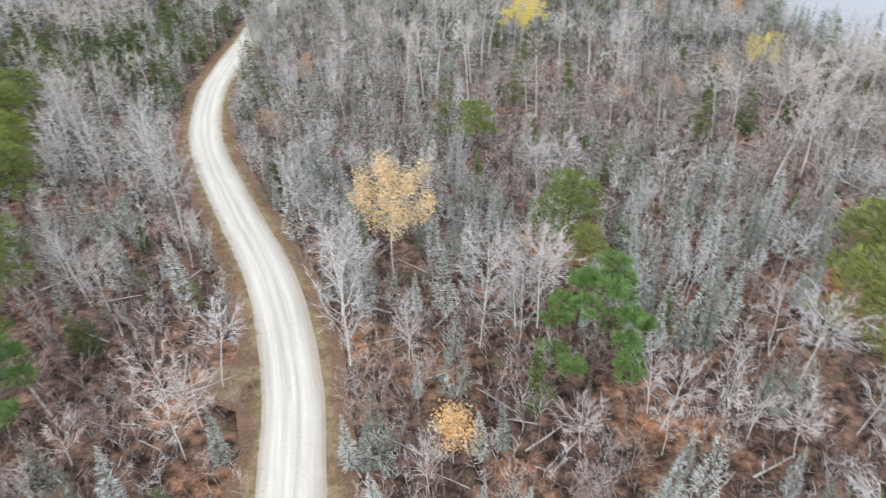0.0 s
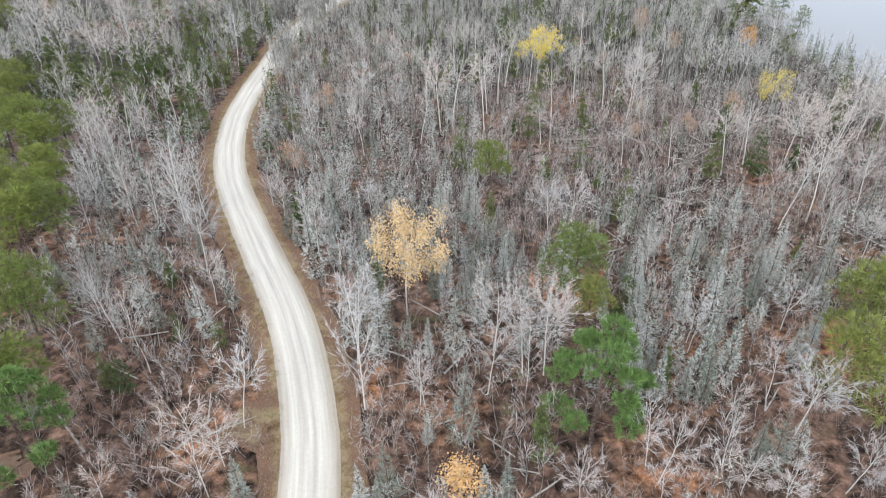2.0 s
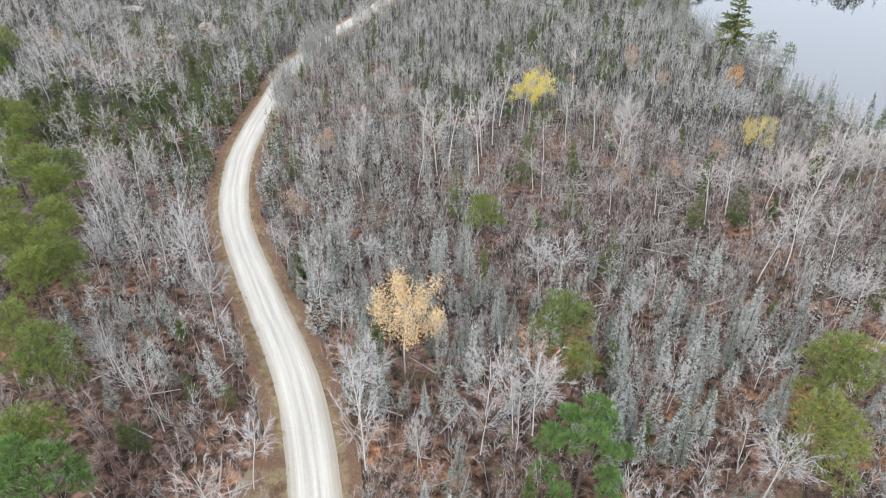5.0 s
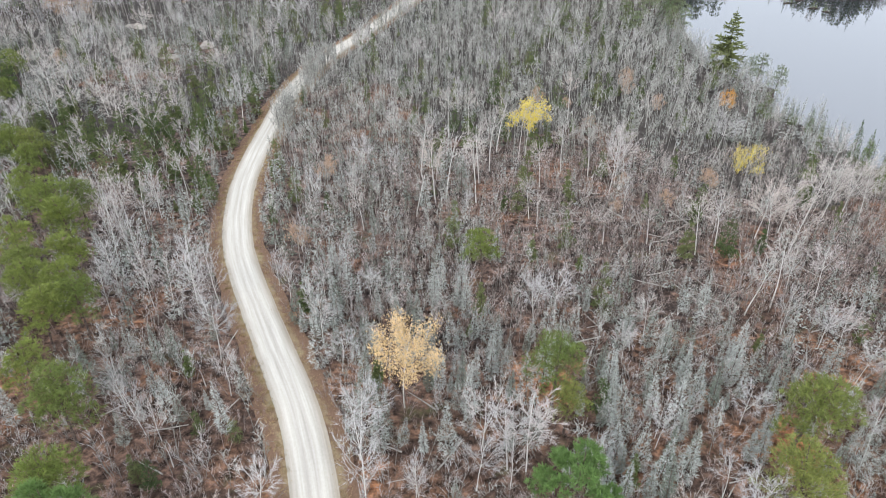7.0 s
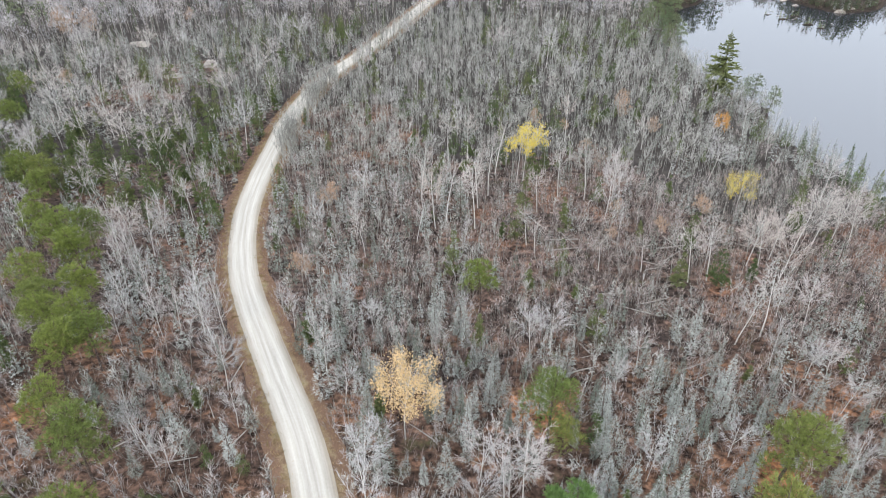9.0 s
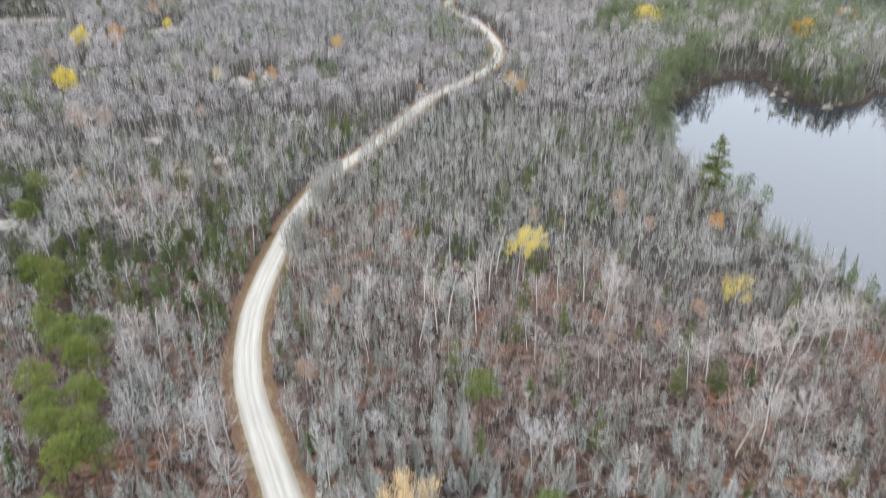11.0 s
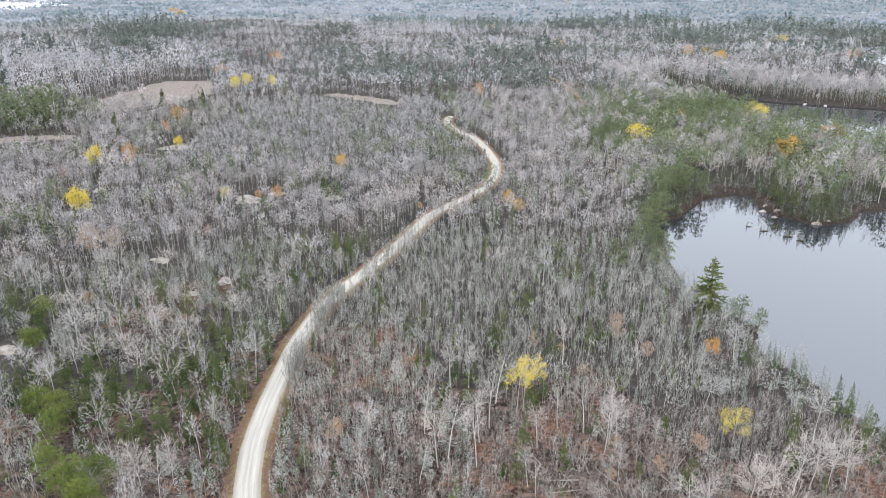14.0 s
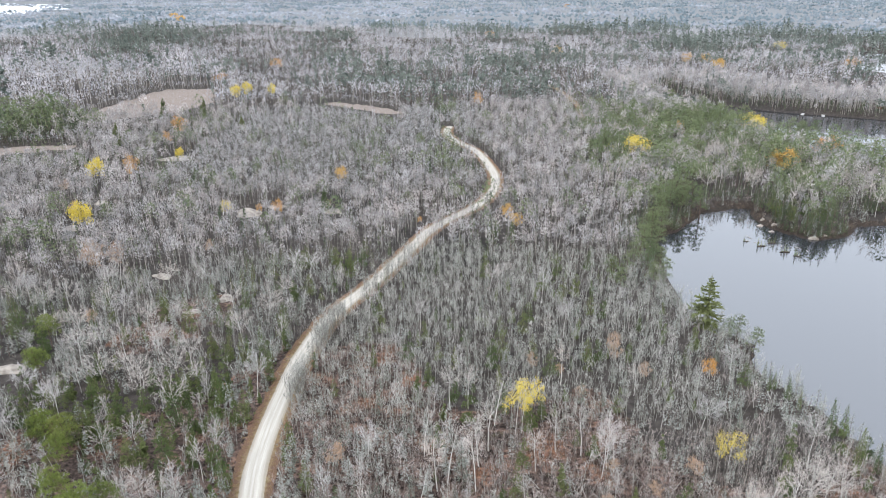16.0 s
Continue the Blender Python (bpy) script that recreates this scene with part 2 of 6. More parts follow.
VERGE = soil("grassy_verge", [(0.3, (0.129, 0.0816, 0.0544)), (0.45, (0.19, 0.136, 0.085)), (0.58, (0.245, 0.19, 0.116)), (0.7, (0.15, 0.136, 0.068))], True)
SOIL = soil("brown_soil", [(0.3, (0.09, 0.056, 0.04)), (0.5, (0.14, 0.092, 0.068)), (0.7, (0.18, 0.13, 0.10))], True)
PEAT = soil("dark_peat", [(0.3, (0.02, 0.017, 0.015)), (0.5, (0.034, 0.028, 0.024)), (0.7, (0.055, 0.041, 0.032))])
# Brushy ground near the horizon, with pale blue-grey haze painted into it.
FAR_HAZE_BRUSH = soil("far_haze_brush", [(0.3, (0.13, 0.145, 0.15)), (0.5, (0.19, 0.20, 0.21)), (0.7, (0.16, 0.165, 0.17))])
MEADOW_GRASS = soil("dry_meadow", [(0.3, (0.12, 0.098, 0.086)), (0.5, (0.235, 0.20, 0.178)), (0.7, (0.155, 0.128, 0.11))])


# ---- the lie of the land ----
WATER_LEVEL = -17.5
SLOPE_Y = (-400, 0, 40, 60, 80, 100, 130, 160, 240, 320, 6000)
SLOPE_Z = (2, -1, -1.4, -2.6, -5, -6.5, -9, -11.5, -13, -15, -15)
LAKE = [(84, 288), (88, 304), (101, 314), (120, 342), (138, 348), (147, 348), (143, 333), (146, 316), (158, 301), (175, 308), (186, 322), (215, 326), (260, 330), (340, 300),
        (340, 140), (180, 100), (130, 112), (106, 132), (100, 150), (97, 165), (94, 174), (87, 187), (93, 203), (86, 214), (79, 228), (80, 255)]
RIVER = [(215, 741), (227, 687), (247, 656), (286, 627), (350, 596), (620, 560), (620, 430), (350, 412), (300, 424), (258, 448), (238, 474), (219, 520), (203, 580), (190, 650), (194, 738)]
POND = [(602, 1138), (900, 1150), (900, 800), (620, 760), (500, 810), (490, 930)]
FAR_LAKE = [(-2336, 3729), (-1862, 3541), (-1600, 3044), (-1450, 2350), (-3000, 2300), (-3500, 3700)]
WET_MEADOW = [(-125, 640), (-90, 612), (-58, 588), (-48, 598), (-70, 618), (-100, 640), (-118, 652)]
SEDGE = [(-330, 448), (-300, 446), (-262, 462), (-264, 476), (-305, 466), (-332, 466)]
MEADOW = [(-310, 560), (-300, 632), (-292, 705), (-250, 725), (-225, 640), (-238, 590), (-280, 560)]
ROAD_LINE = [(-9.5, 8), (-11.0, 24), (-12.9, 38.5), (-14.1, 44.5), (-16.1, 51.5), (-19.0, 59.5), (-22.4, 66.9), (-28.6, 79.8), (-35.8, 95.2), (-39.3, 104.5),
             (-42.2, 115.3), (-44.5, 128), (-46.0, 144), (-46.6, 160), (-46.5, 177), (-44.9, 195), (-42.9, 208), (-39.2, 221), (-31.3, 240), (-25, 262),
             (-18.8, 285.6), (-14, 302), (-5.4, 319), (5.4, 337), (13.8, 357), (18.4, 378), (19.4, 402), (17.1, 423), (13.2, 445), (8, 466), (-3, 486), (-9.6, 505),
             (-11, 525), (-9, 540)]


def signed_far(px, py, poly):
    """Metres from the outline of poly: above 0 inside it."""
    q = np.array(poly, float)
    best, inside = np.full(px.shape, 1e9), np.zeros(px.shape, bool)
    for (ax, ay), (bx, by) in zip(q, np.roll(q, -1, axis=0)):
        dx, dy = bx - ax, by - ay
        k = np.clip(((px - ax) * dx + (py - ay) * dy) / (dx * dx + dy * dy), 0, 1)
        best = np.minimum(best, np.hypot(px - ax - k * dx, py - ay - k * dy))
        if by != ay:
            inside ^= ((ay > py) != (by > py)) & (px < dx * (py - ay) / (by - ay) + ax)
    return np.where(inside, best, -best)


def waves(px, py, size, seed):
    """A smooth random number between about -1 and 1 for each place, with forms of that size in metres."""
    r = np.random.RandomState(seed)
    out = np.zeros(np.shape(px))
    for _ in range(7):
        a, k, p = r.uniform(0, 6.283), 6.283 / size * r.uniform(0.5, 1.6), r.uniform(0, 6.283)
        out = out + np.sin((px * np.cos(a) + py * np.sin(a)) * k + p)
    return out / 3.2


def water_far(px, py):
    return np.maximum.reduce([signed_far(px, py, p) for p in (LAKE, RIVER, POND, FAR_LAKE)])


def height(px, py):
    px, py = np.asarray(px, float), np.asarray(py, float)
    z = np.interp(py, SLOPE_Y, SLOPE_Z)
    far = np.clip((np.hypot(px, py) - 350) / 900, 0, 1)
    z = z + waves(px, py, 60, 3) * 0.35 + far * (waves(px, py, 700, 5) * 5 + 1)
    z = z + 22 * np.exp(-((px + 620) ** 2 + (py - 1500) ** 2) / 2 / 260 ** 2) + 26 * np.exp(-((px - 700) ** 2 + (py - 3000) ** 2) / 2 / 700 ** 2)
    z = z + 13 * np.exp(-((px + 440) ** 2 + (py - 680) ** 2) / 2 / 85 ** 2) + 8 * np.exp(-((px - 430) ** 2 + (py - 790) ** 2) / 2 / 90 ** 2)
    z = np.maximum(z, WATER_LEVEL + 1.6)
    d = -water_far(px, py)
    return np.where(d > 0, np.minimum(z, WATER_LEVEL + 0.25 + 0.35 * d), WATER_LEVEL + np.maximum(0.12 * d, -2.0) - 0.05)


def smooth_line(points, step):
    """Points about step metres apart on a smooth line through the given ones."""
    p = np.array(points, float)
    out = []
    for i in range(len(p) - 1):
        a, b, c, d = p[max(i - 1, 0)], p[i], p[i + 1], p[min(i + 2, len(p) - 1)]
        n = max(2, int(np.hypot(*(c - b)) / step))
        for t in np.arange(n) / n:
            out.append(0.5 * (2 * b + (c - a) * t + (2 * a - 5 * b + 4 * c - d) * t * t + (3 * b - a - 3 * c + d) * t ** 3))
    return np.array(out + [p[-1]])


ROAD = smooth_line(ROAD_LINE, 2.0)
TRACK = smooth_line([(-90, 30), (-60, 34), (-41, 38.5), (-39, 40)], 1.5)
APRON = smooth_line([(-21.5, 44.4), (-19, 43.8), (-15, 43)], 1.0)
FAR_TRACK = smooth_line([(90, 760), (100, 700), (102, 640), (98, 585), (104, 560), (120, 552), (160, 545)], 6)


def line_far(px, py, line):
    best = np.full(np.shape(px), 1e9)
    for a, b in zip(line[:-1], line[1:]):
        d = b - a
        k = np.clip(((px - a[0]) * d[0] + (py - a[1]) * d[1]) / (d @ d), 0, 1)
        best = np.minimum(best, np.hypot(px - a[0] - k * d[0], py - a[1] - k * d[1]))
    return best


# ---- mesh building ----
def mesh_of(name, v, f, mats, index=None, tint=None, uv=None, smooth=False):
    """A mesh from arrays of vertices and of triangles (or quads)."""
    v, f = np.asarray(v, np.float32), np.asarray(f, np.int32)
    me = bpy.data.meshes.new(name)
    k = f.shape[1]
    me.vertices.add(len(v))
    me.vertices.foreach_set("co", v.ravel())
    me.loops.add(f.size)
    me.loops.foreach_set("vertex_index", f.ravel())
    me.polygons.add(len(f))
    me.polygons.foreach_set("loop_start", np.arange(0, f.size, k, dtype=np.int32))
    me.polygons.foreach_set("loop_total", np.full(len(f), k, np.int32))
    for m in mats:
        me.materials.append(m)
    if index is not None:
        me.polygons.foreach_set("material_index", np.asarray(index, np.int32))
    me.polygons.foreach_set("use_smooth", np.full(len(f), smooth))
    if tint is not None:
        me.attributes.new("tint", "FLOAT", "POINT").data.foreach_set("value", np.asarray(tint, np.float32))
    if uv is not None:
        me.uv_layers.new(name="UVMap").data.foreach_set("uv", np.asarray(uv, np.float32)[f.ravel()].ravel())
    me.update(calc_edges=True)
    return me


class Shape:
    """Vertices and triangles with the number of a material each."""

    def __init__(self):
        self.v, self.f, self.m, self.n = [], [], [], 0

    def add(self, v, f, mat):
        self.v.append(np.asarray(v, float))
        self.f.append(np.asarray(f, int) + self.n)
        self.m.append(np.full(len(f), mat))
        self.n += len(v)

    def tube(self, pts, radii, sides, mat, tie=None):
        pts = np.asarray(pts, float)
        rings = []
        for i, p in enumerate(pts):
            d = pts[min(i + 1, len(pts) - 1)] - pts[max(i - 1, 0)]
            d = d / (np.linalg.norm(d) + 1e-9)
            s = np.cross(d, (0.31, 0.95, 0.07) if abs(d[2]) > 0.5 else (0, 0, 1))
            s = s / np.linalg.norm(s)
            u = np.cross(d, s)
            a = np.arange(sides) * 6.2832 / sides
            rings.append(p + radii[i] * (np.cos(a)[:, None] * s + np.sin(a)[:, None] * u))
        f = []
        for i in range(len(pts) - 1):
            for j in range(sides):
                a, b = i * sides + j, i * sides + (j + 1) % sides
                f += [(a, b, b + sides), (a, b + sides, a + sides)]
        if tie is not None:
            f.append((0, 1, tie - self.n))
        first = self.n
        self.add(np.concatenate(rings), f, mat)
        return first, np.concatenate(rings)

    def blades(self, p, d, length, width, mat, r):
        """One long thin triangle for each root p and way d."""
        p, d = np.asarray(p, float).reshape(-1, 3), np.asarray(d, float).reshape(-1, 3)
        d = d / (np.linalg.norm(d, axis=1, keepdims=True) + 1e-9)
        s = np.cross(d, r.normal(size=d.shape))
        s = s / (np.linalg.norm(s, axis=1, keepdims=True) + 1e-9)
        length, width = np.broadcast_to(length, len(p))[:, None], np.broadcast_to(width, len(p))[:, None]
        v = np.stack([p - s * width / 2, p + s * width / 2, p + d * length], 1).reshape(-1, 3)
        self.add(v, np.arange(len(v)).reshape(-1, 3), mat)
        return p, d

    def arrays(self):
        return np.concatenate(self.v), np.concatenate(self.f), np.concatenate(self.m)


def curve(p, way, length, bend, k, r, rough=0.06):
    """k+1 points from p along way, bending towards bend."""
    pts, d = [np.array(p, float)], np.array(way, float)
    for _ in range(k):
        d = d + np.array(bend) / k + r.normal(size=3) * rough
        d = d / np.linalg.norm(d)
        pts.append(pts[-1] + d * length / k)
    return np.array(pts)


def at_part(pts, u):
    x = u * (len(pts) - 1)
    i = min(int(x), len(pts) - 2)
    return pts[i] + (pts[i + 1] - pts[i]) * (x - i)


WOOD, CROWN = 0, 1


def bare_tree(seed, h, limbs=15, twigs=7, subs=3, low=0.42, spread=0.27, thick=0.011, forked=False, lean=0.06):
    """A leafless broadleaf tree: trunk and limbs (0), twigs (1). Also gives the twigs' ends."""
    r, s = np.random.RandomState(seed), Shape()
    stems = [curve((0, 0, -0.4), (r.normal() * lean, r.normal() * lean, 1), h * 0.95, (r.normal() * lean, r.normal() * lean, 0.1), 6, r, 0.05)]
    if forked:
        base = at_part(stems[0], 0.4)
        a = r.uniform(0, 6.28)
        stems.append(curve(base, (math.cos(a) * 0.5, math.sin(a) * 0.5, 1), h * 0.5, (0, 0, 0.6), 4, r, 0.06))
    ends = []
    for n, st in enumerate(stems):
        r0 = h * thick * (1 if n == 0 else 0.6)
        first, ring = s.tube(st, np.linspace(r0, 0.025, len(st)), 5, WOOD, tie=None if n == 0 else 15)
        for i in range(limbs if n == 0 else limbs // 2):
            u = low + (0.99 - low) * (i + r.uniform(0, 1)) / (limbs if n == 0 else limbs // 2)
            u = min(u, 0.985) if n == 0 else 0.3 + 0.68 * r.uniform()
            a, up = i * 2.4 + r.uniform(-0.5, 0.5), r.uniform(0.3, 1.2)
            ll = h * spread * (1.08 - 0.5 * max(0, (u - 0.6) / 0.4)) * r.uniform(0.65, 1.15)
            limb = curve(at_part(st, u), (math.cos(a), math.sin(a), up), ll, (0, 0, 0.4), 3, r, 0.12)
            near = first + int(np.argmin(np.linalg.norm(ring - limb[0], axis=1)))
            s.tube(limb, np.linspace(max(0.014, h * 0.0021), 0.008, 4), 3, WOOD, tie=near)
            for q in range(twigs):
                w = 0.25 + 0.75 * (q + r.uniform(0, 1)) / twigs
                w = min(w, 1.0)
                p = at_part(limb, w)
                d = limb[-1] - limb[-2]
                d = d / np.linalg.norm(d) + r.normal(size=3) * 0.55 + (0, 0, 0.25)
                tl = min(h, 13) * 0.085 * r.uniform(0.6, 1.25)
                s.blades(p, d, tl, 0.042, CROWN, r)
                d = d / np.linalg.norm(d)
                for _ in range(subs):
                    pp = p + d * tl * r.uniform(0.25, 0.8)
                    dd = d + r.normal(size=3) * 0.6
                    s.blades(pp, dd, tl * r.uniform(0.45, 0.9), 0.034, CROWN, r)
                ends.append(p + d * tl * 0.8)
    return s, np.array(ends), stems


def domed(seed, h, limbs=13, subs=7, twigs=4, low=0.45, wide=0.2, deep=0.42, thick=0.0075, tw=0.03, lean=0.05, forked=False):
    """A leafless birch or aspen: a straight pale stem, limbs that rise and spread (0), and a rounded dome of fine twigs (1). Also gives the twigs' ends."""
    r, s = np.random.RandomState(seed), Shape()
    stem = curve((0, 0, -0.4), (r.normal() * lean, r.normal() * lean, 1), h * 0.95, (r.normal() * lean, r.normal() * lean, 0.1), 6, r, 0.045)
    first, ring = s.tube(stem, np.linspace(h * thick, 0.02, 7), 5, WOOD)
    tops = [stem]
    if forked:
        a = r.uniform(0, 6.28)
        fork = curve(at_part(stem, 0.38), (math.cos(a) * 0.45, math.sin(a) * 0.45, 1), h * 0.52, (0, 0, 0.6), 4, r, 0.05)
        s.tube(fork, np.linspace(h * thick * 0.6, 0.02, 5), 4, WOOD, tie=first + 12)
        tops.append(fork)
    ends = []
    for n, st in enumerate(tops):
        mid = at_part(st, (1 - deep * 0.55) if n == 0 else 0.62)
        size = 1.0 if n == 0 else 0.75
        for k in range(limbs if n == 0 else limbs // 2):
            c = -0.5 + 1.45 * (k + r.uniform(0.2, 0.8)) / (limbs if n == 0 else limbs // 2)
            a, out = k * 2.4 + r.uniform(-0.5, 0.5), wide * h * size * math.sqrt(max(0.04, 1 - min(c, 1) ** 2)) * r.uniform(0.75, 1.2)
            side = np.array((math.cos(a), math.sin(a), 0))
            end = mid + side * out + (0, 0, c * h * deep * 0.5 * size * r.uniform(0.85, 1.1))
            u = np.clip((end[2] - out * r.uniform(0.8, 1.5) - 0.04 * h) / (h * 0.95), low, 0.93) if n == 0 else r.uniform(0.35, 0.9)
            root = at_part(st, u)
            bow = root * 0.45 + end * 0.55 + side * out * 0.14 - (0, 0, 0.02 * h)
            limb = np.array([root, bow * 0.6 + root * 0.4, bow * 0.6 + end * 0.4, end]) + r.normal(size=(4, 3)) * 0.012 * h * np.array([[0], [1], [1], [1]])
            s.tube(limb, np.linspace(max(0.016, h * 0.0019), 0.010, 4), 3, WOOD, tie=first + int(np.argmin(np.linalg.norm(ring - root, axis=1))))
            way = (end - root) / np.linalg.norm(end - root)
            w = np.minimum(0.28 + 0.72 * (np.arange(subs) + r.uniform(0, 1, subs)) / subs, 1.0)
            p = np.array([at_part(limb, v) for v in w])
            q = p - (mid - (0, 0, 0.25 * h * deep))
            d = way * 0.6 + q / np.linalg.norm(q, axis=1, keepdims=True) * 0.6 + r.normal(size=(subs, 3)) * 0.42
            d = d / np.linalg.norm(d, axis=1, keepdims=True)
            ll = min(h, 13) * 0.1 * r.uniform(0.6, 1.25, subs) * size
            s.blades(p, d, ll, tw * 1.5, CROWN, r)
            ends.append(p + d * ll[:, None] * 0.8)
            if twigs:
                pp = np.repeat(p, twigs, 0) + np.repeat(d, twigs, 0) * (np.repeat(ll, twigs) * r.uniform(0.2, 0.95, subs * twigs))[:, None]
                s.blades(pp, np.repeat(d, twigs, 0) + r.normal(size=(subs * twigs, 3)) * 0.5, np.repeat(ll, twigs) * r.uniform(0.4, 0.85, subs * twigs), tw, CROWN, r)
    return s, np.concatenate(ends), tops


def add_leaves(s, ends, count, size, mat, seed, scatter=0.45, low=None, share=0.35):
    r = np.random.RandomState(seed)
    e = ends if low is None else ends[ends[:, 2] > low]
    e = e[r.permutation(len(e))[:max(8, int(len(e) * share))]]
    p = e[r.randint(len(e), size=count)] + r.normal(size=(count, 3)) * scatter
    d = r.normal(size=(count, 3)) + (0, 0, -0.3)
    s.blades(p, d, size * r.uniform(0.7, 1.3, count), size * r.uniform(0.6, 1.0, count), mat, r)


def sapling(seed, h, stems=3, branches=9, subs=2, wide=0.10, splay=0.16):
    """A slender young tree or tall shrub of a few stems."""
    r, s = np.random.RandomState(seed), Shape()
    for k in range(stems):
        a = r.uniform(0, 6.28)
        hh = h * (1 if k == 0 else r.uniform(0.6, 0.95))
        st = curve((math.cos(a) * 0.25 * k, math.sin(a) * 0.25 * k, -0.3), (math.cos(a) * splay, math.sin(a) * splay, 1), hh, (0, 0, 0.15), 4, r, 0.07)
        s.tube(st, np.linspace(0.055 * h / 7, 0.012, 5), 3, WOOD, tie=0 if k else None)
        for i in range(branches):
            u = 0.3 + 0.68 * (i + r.uniform()) / branches
            b = r.uniform(0, 6.28)
            d = np.array((math.cos(b), math.sin(b), r.uniform(0.9, 1.8)))
            p, ll = at_part(st, min(u, 0.98)), h * wide * 1.6 * r.uniform(0.6, 1.2)
            s.blades(p, d, ll, 0.042, CROWN, r)
            d = d / np.linalg.norm(d)
            for _ in range(subs):
                s.blades(p + d * ll * r.uniform(0.2, 0.7), d + r.normal(size=3) * 0.4, ll * 0.6, 0.032, CROWN, r)
    return s


def spruce(seed, h, whorls=19, boughs=8, sides=5, wide=0.19, coarse=1.0):
    """A narrow conifer of drooping boughs."""
    r, s = np.random.RandomState(seed), Shape()
    trunk = curve((0, 0, -0.3), (r.normal() * 0.03, r.normal() * 0.03, 1), h + 0.2, (0, 0, 0.1), 3, r, 0.015)
    s.tube(trunk, np.linspace(h * 0.011, 0.015, 4), 4, WOOD)
    for k in range(whorls):
        u = 0.08 + 0.90 * (k / whorls)
        reach = h * wide * (1 - u) ** 0.85 * r.uniform(0.75, 1.15) + 0.10
        for j in range(boughs):
            if r.uniform() < 0.12:
                continue
            a = j * 6.283 / boughs + k * 1.7 + r.uniform(-0.3, 0.3)
            d = np.array((math.cos(a), math.sin(a), 0.30 - 0.7 * (1 - u) + r.uniform(-0.15, 0.15)))
            d = d / np.linalg.norm(d)
            p, ll = at_part(trunk, min(0.99, u + r.uniform(-0.025, 0.025))), reach * r.uniform(0.65, 1.2)
            s.blades(p, d, ll * 0.9, (0.055 + 0.11 * ll) * coarse, CROWN, r)
            w = 0.2 + 0.75 * (np.arange(sides) + r.uniform(size=sides)) / sides
            turn = d + r.normal(size=(sides, 3)) * 0.5 + (0, 0, -0.1)
            s.blades(p + d * (ll * w)[:, None], turn, (0.16 + ll * 0.30) * r.uniform(0.6, 1.2, sides), (0.075 + 0.035 * ll) * coarse, CROWN, r)
    s.blades([trunk[-1]] * 3, np.array([(0.1, 0, 1), (-0.1, 0.05, 1), (0, -0.1, 1)]), 0.35, 0.08, CROWN, r)
    return s


def cone(seed, h, n=420, wide=0.16, size=0.4, thin=0.3, droop=-0.25, full=0.85, lumps=0.25, base=0.06, clumps=0):
    """A full-bodied conifer: sprays of needles all over a tapering, lumpy crown. full: below 1 for a rounded outline."""
    r, s = np.random.RandomState(seed), Shape()
    trunk = curve((0, 0, -0.3), (r.normal() * 0.03, r.normal() * 0.03, 1), h * 0.97, (0, 0, 0.1), 3, r, 0.015)
    s.tube(trunk, np.linspace(h * 0.012, 0.015, 4), 4, WOOD)
    u, a = 1 - (1 - r.uniform(0, 1, n)) ** 0.62, r.uniform(0, 6.283, n)
    bulge = 1 + lumps * (np.sin(a * 2 + u * 9 + seed) * 0.5 + np.sin(a * 3 - u * 17 + 2 * seed) * 0.35 + np.sin(a + u * 31) * 0.35)
    reach = (h * wide * (1 - u) ** full * np.minimum(1, 0.45 + u * 5) * bulge + 0.05) * np.sqrt(r.uniform(0.25, 1, n))
    stem = np.array([at_part(trunk, v) for v in np.linspace(0, 1, 20)])
    k = np.minimum((u * 19).astype(int), 19)
    side = np.stack([np.cos(a), np.sin(a), 0 * a], 1)
    p = np.stack([stem[k, 0], stem[k, 1], h * (base + (0.98 - base) * u)], 1) + side * reach[:, None]
    d = side + np.stack([0 * u, 0 * u, droop + 0.9 * u], 1) + r.normal(size=(n, 3)) * 0.4
    if clumps:
        pick = r.randint(clumps, size=n)
        ball = r.normal(size=(n, 3))
        ball = ball / np.linalg.norm(ball, axis=1, keepdims=True) * (1, 1, 0.7)
        ball[:, 2] = np.abs(ball[:, 2]) - 0.2
        p, d = p[pick] + ball * (h * wide * 0.42 * (1.1 - 0.6 * u[pick]))[:, None] - side[pick] * 0.2, ball + side[pick] * 0.3 + (0, 0, 0.35) + r.normal(size=(n, 3)) * 0.3
        u = u[pick]
    ll = size * r.uniform(0.7, 1.3, n) * (1.15 - 0.5 * u)
    s.blades(p - d / np.linalg.norm(d, axis=1, keepdims=True) * (ll * 0.5)[:, None], d, ll, size * thin * r.uniform(0.7, 1.3, n) * (1.15 - 0.4 * u), CROWN, r)
    s.blades([trunk[-1]] * 3, np.array([(0.1, 0, 1), (-0.1, 0.05, 1), (0, -0.1, 1)]), 0.4, 0.08, CROWN, r)
    return s


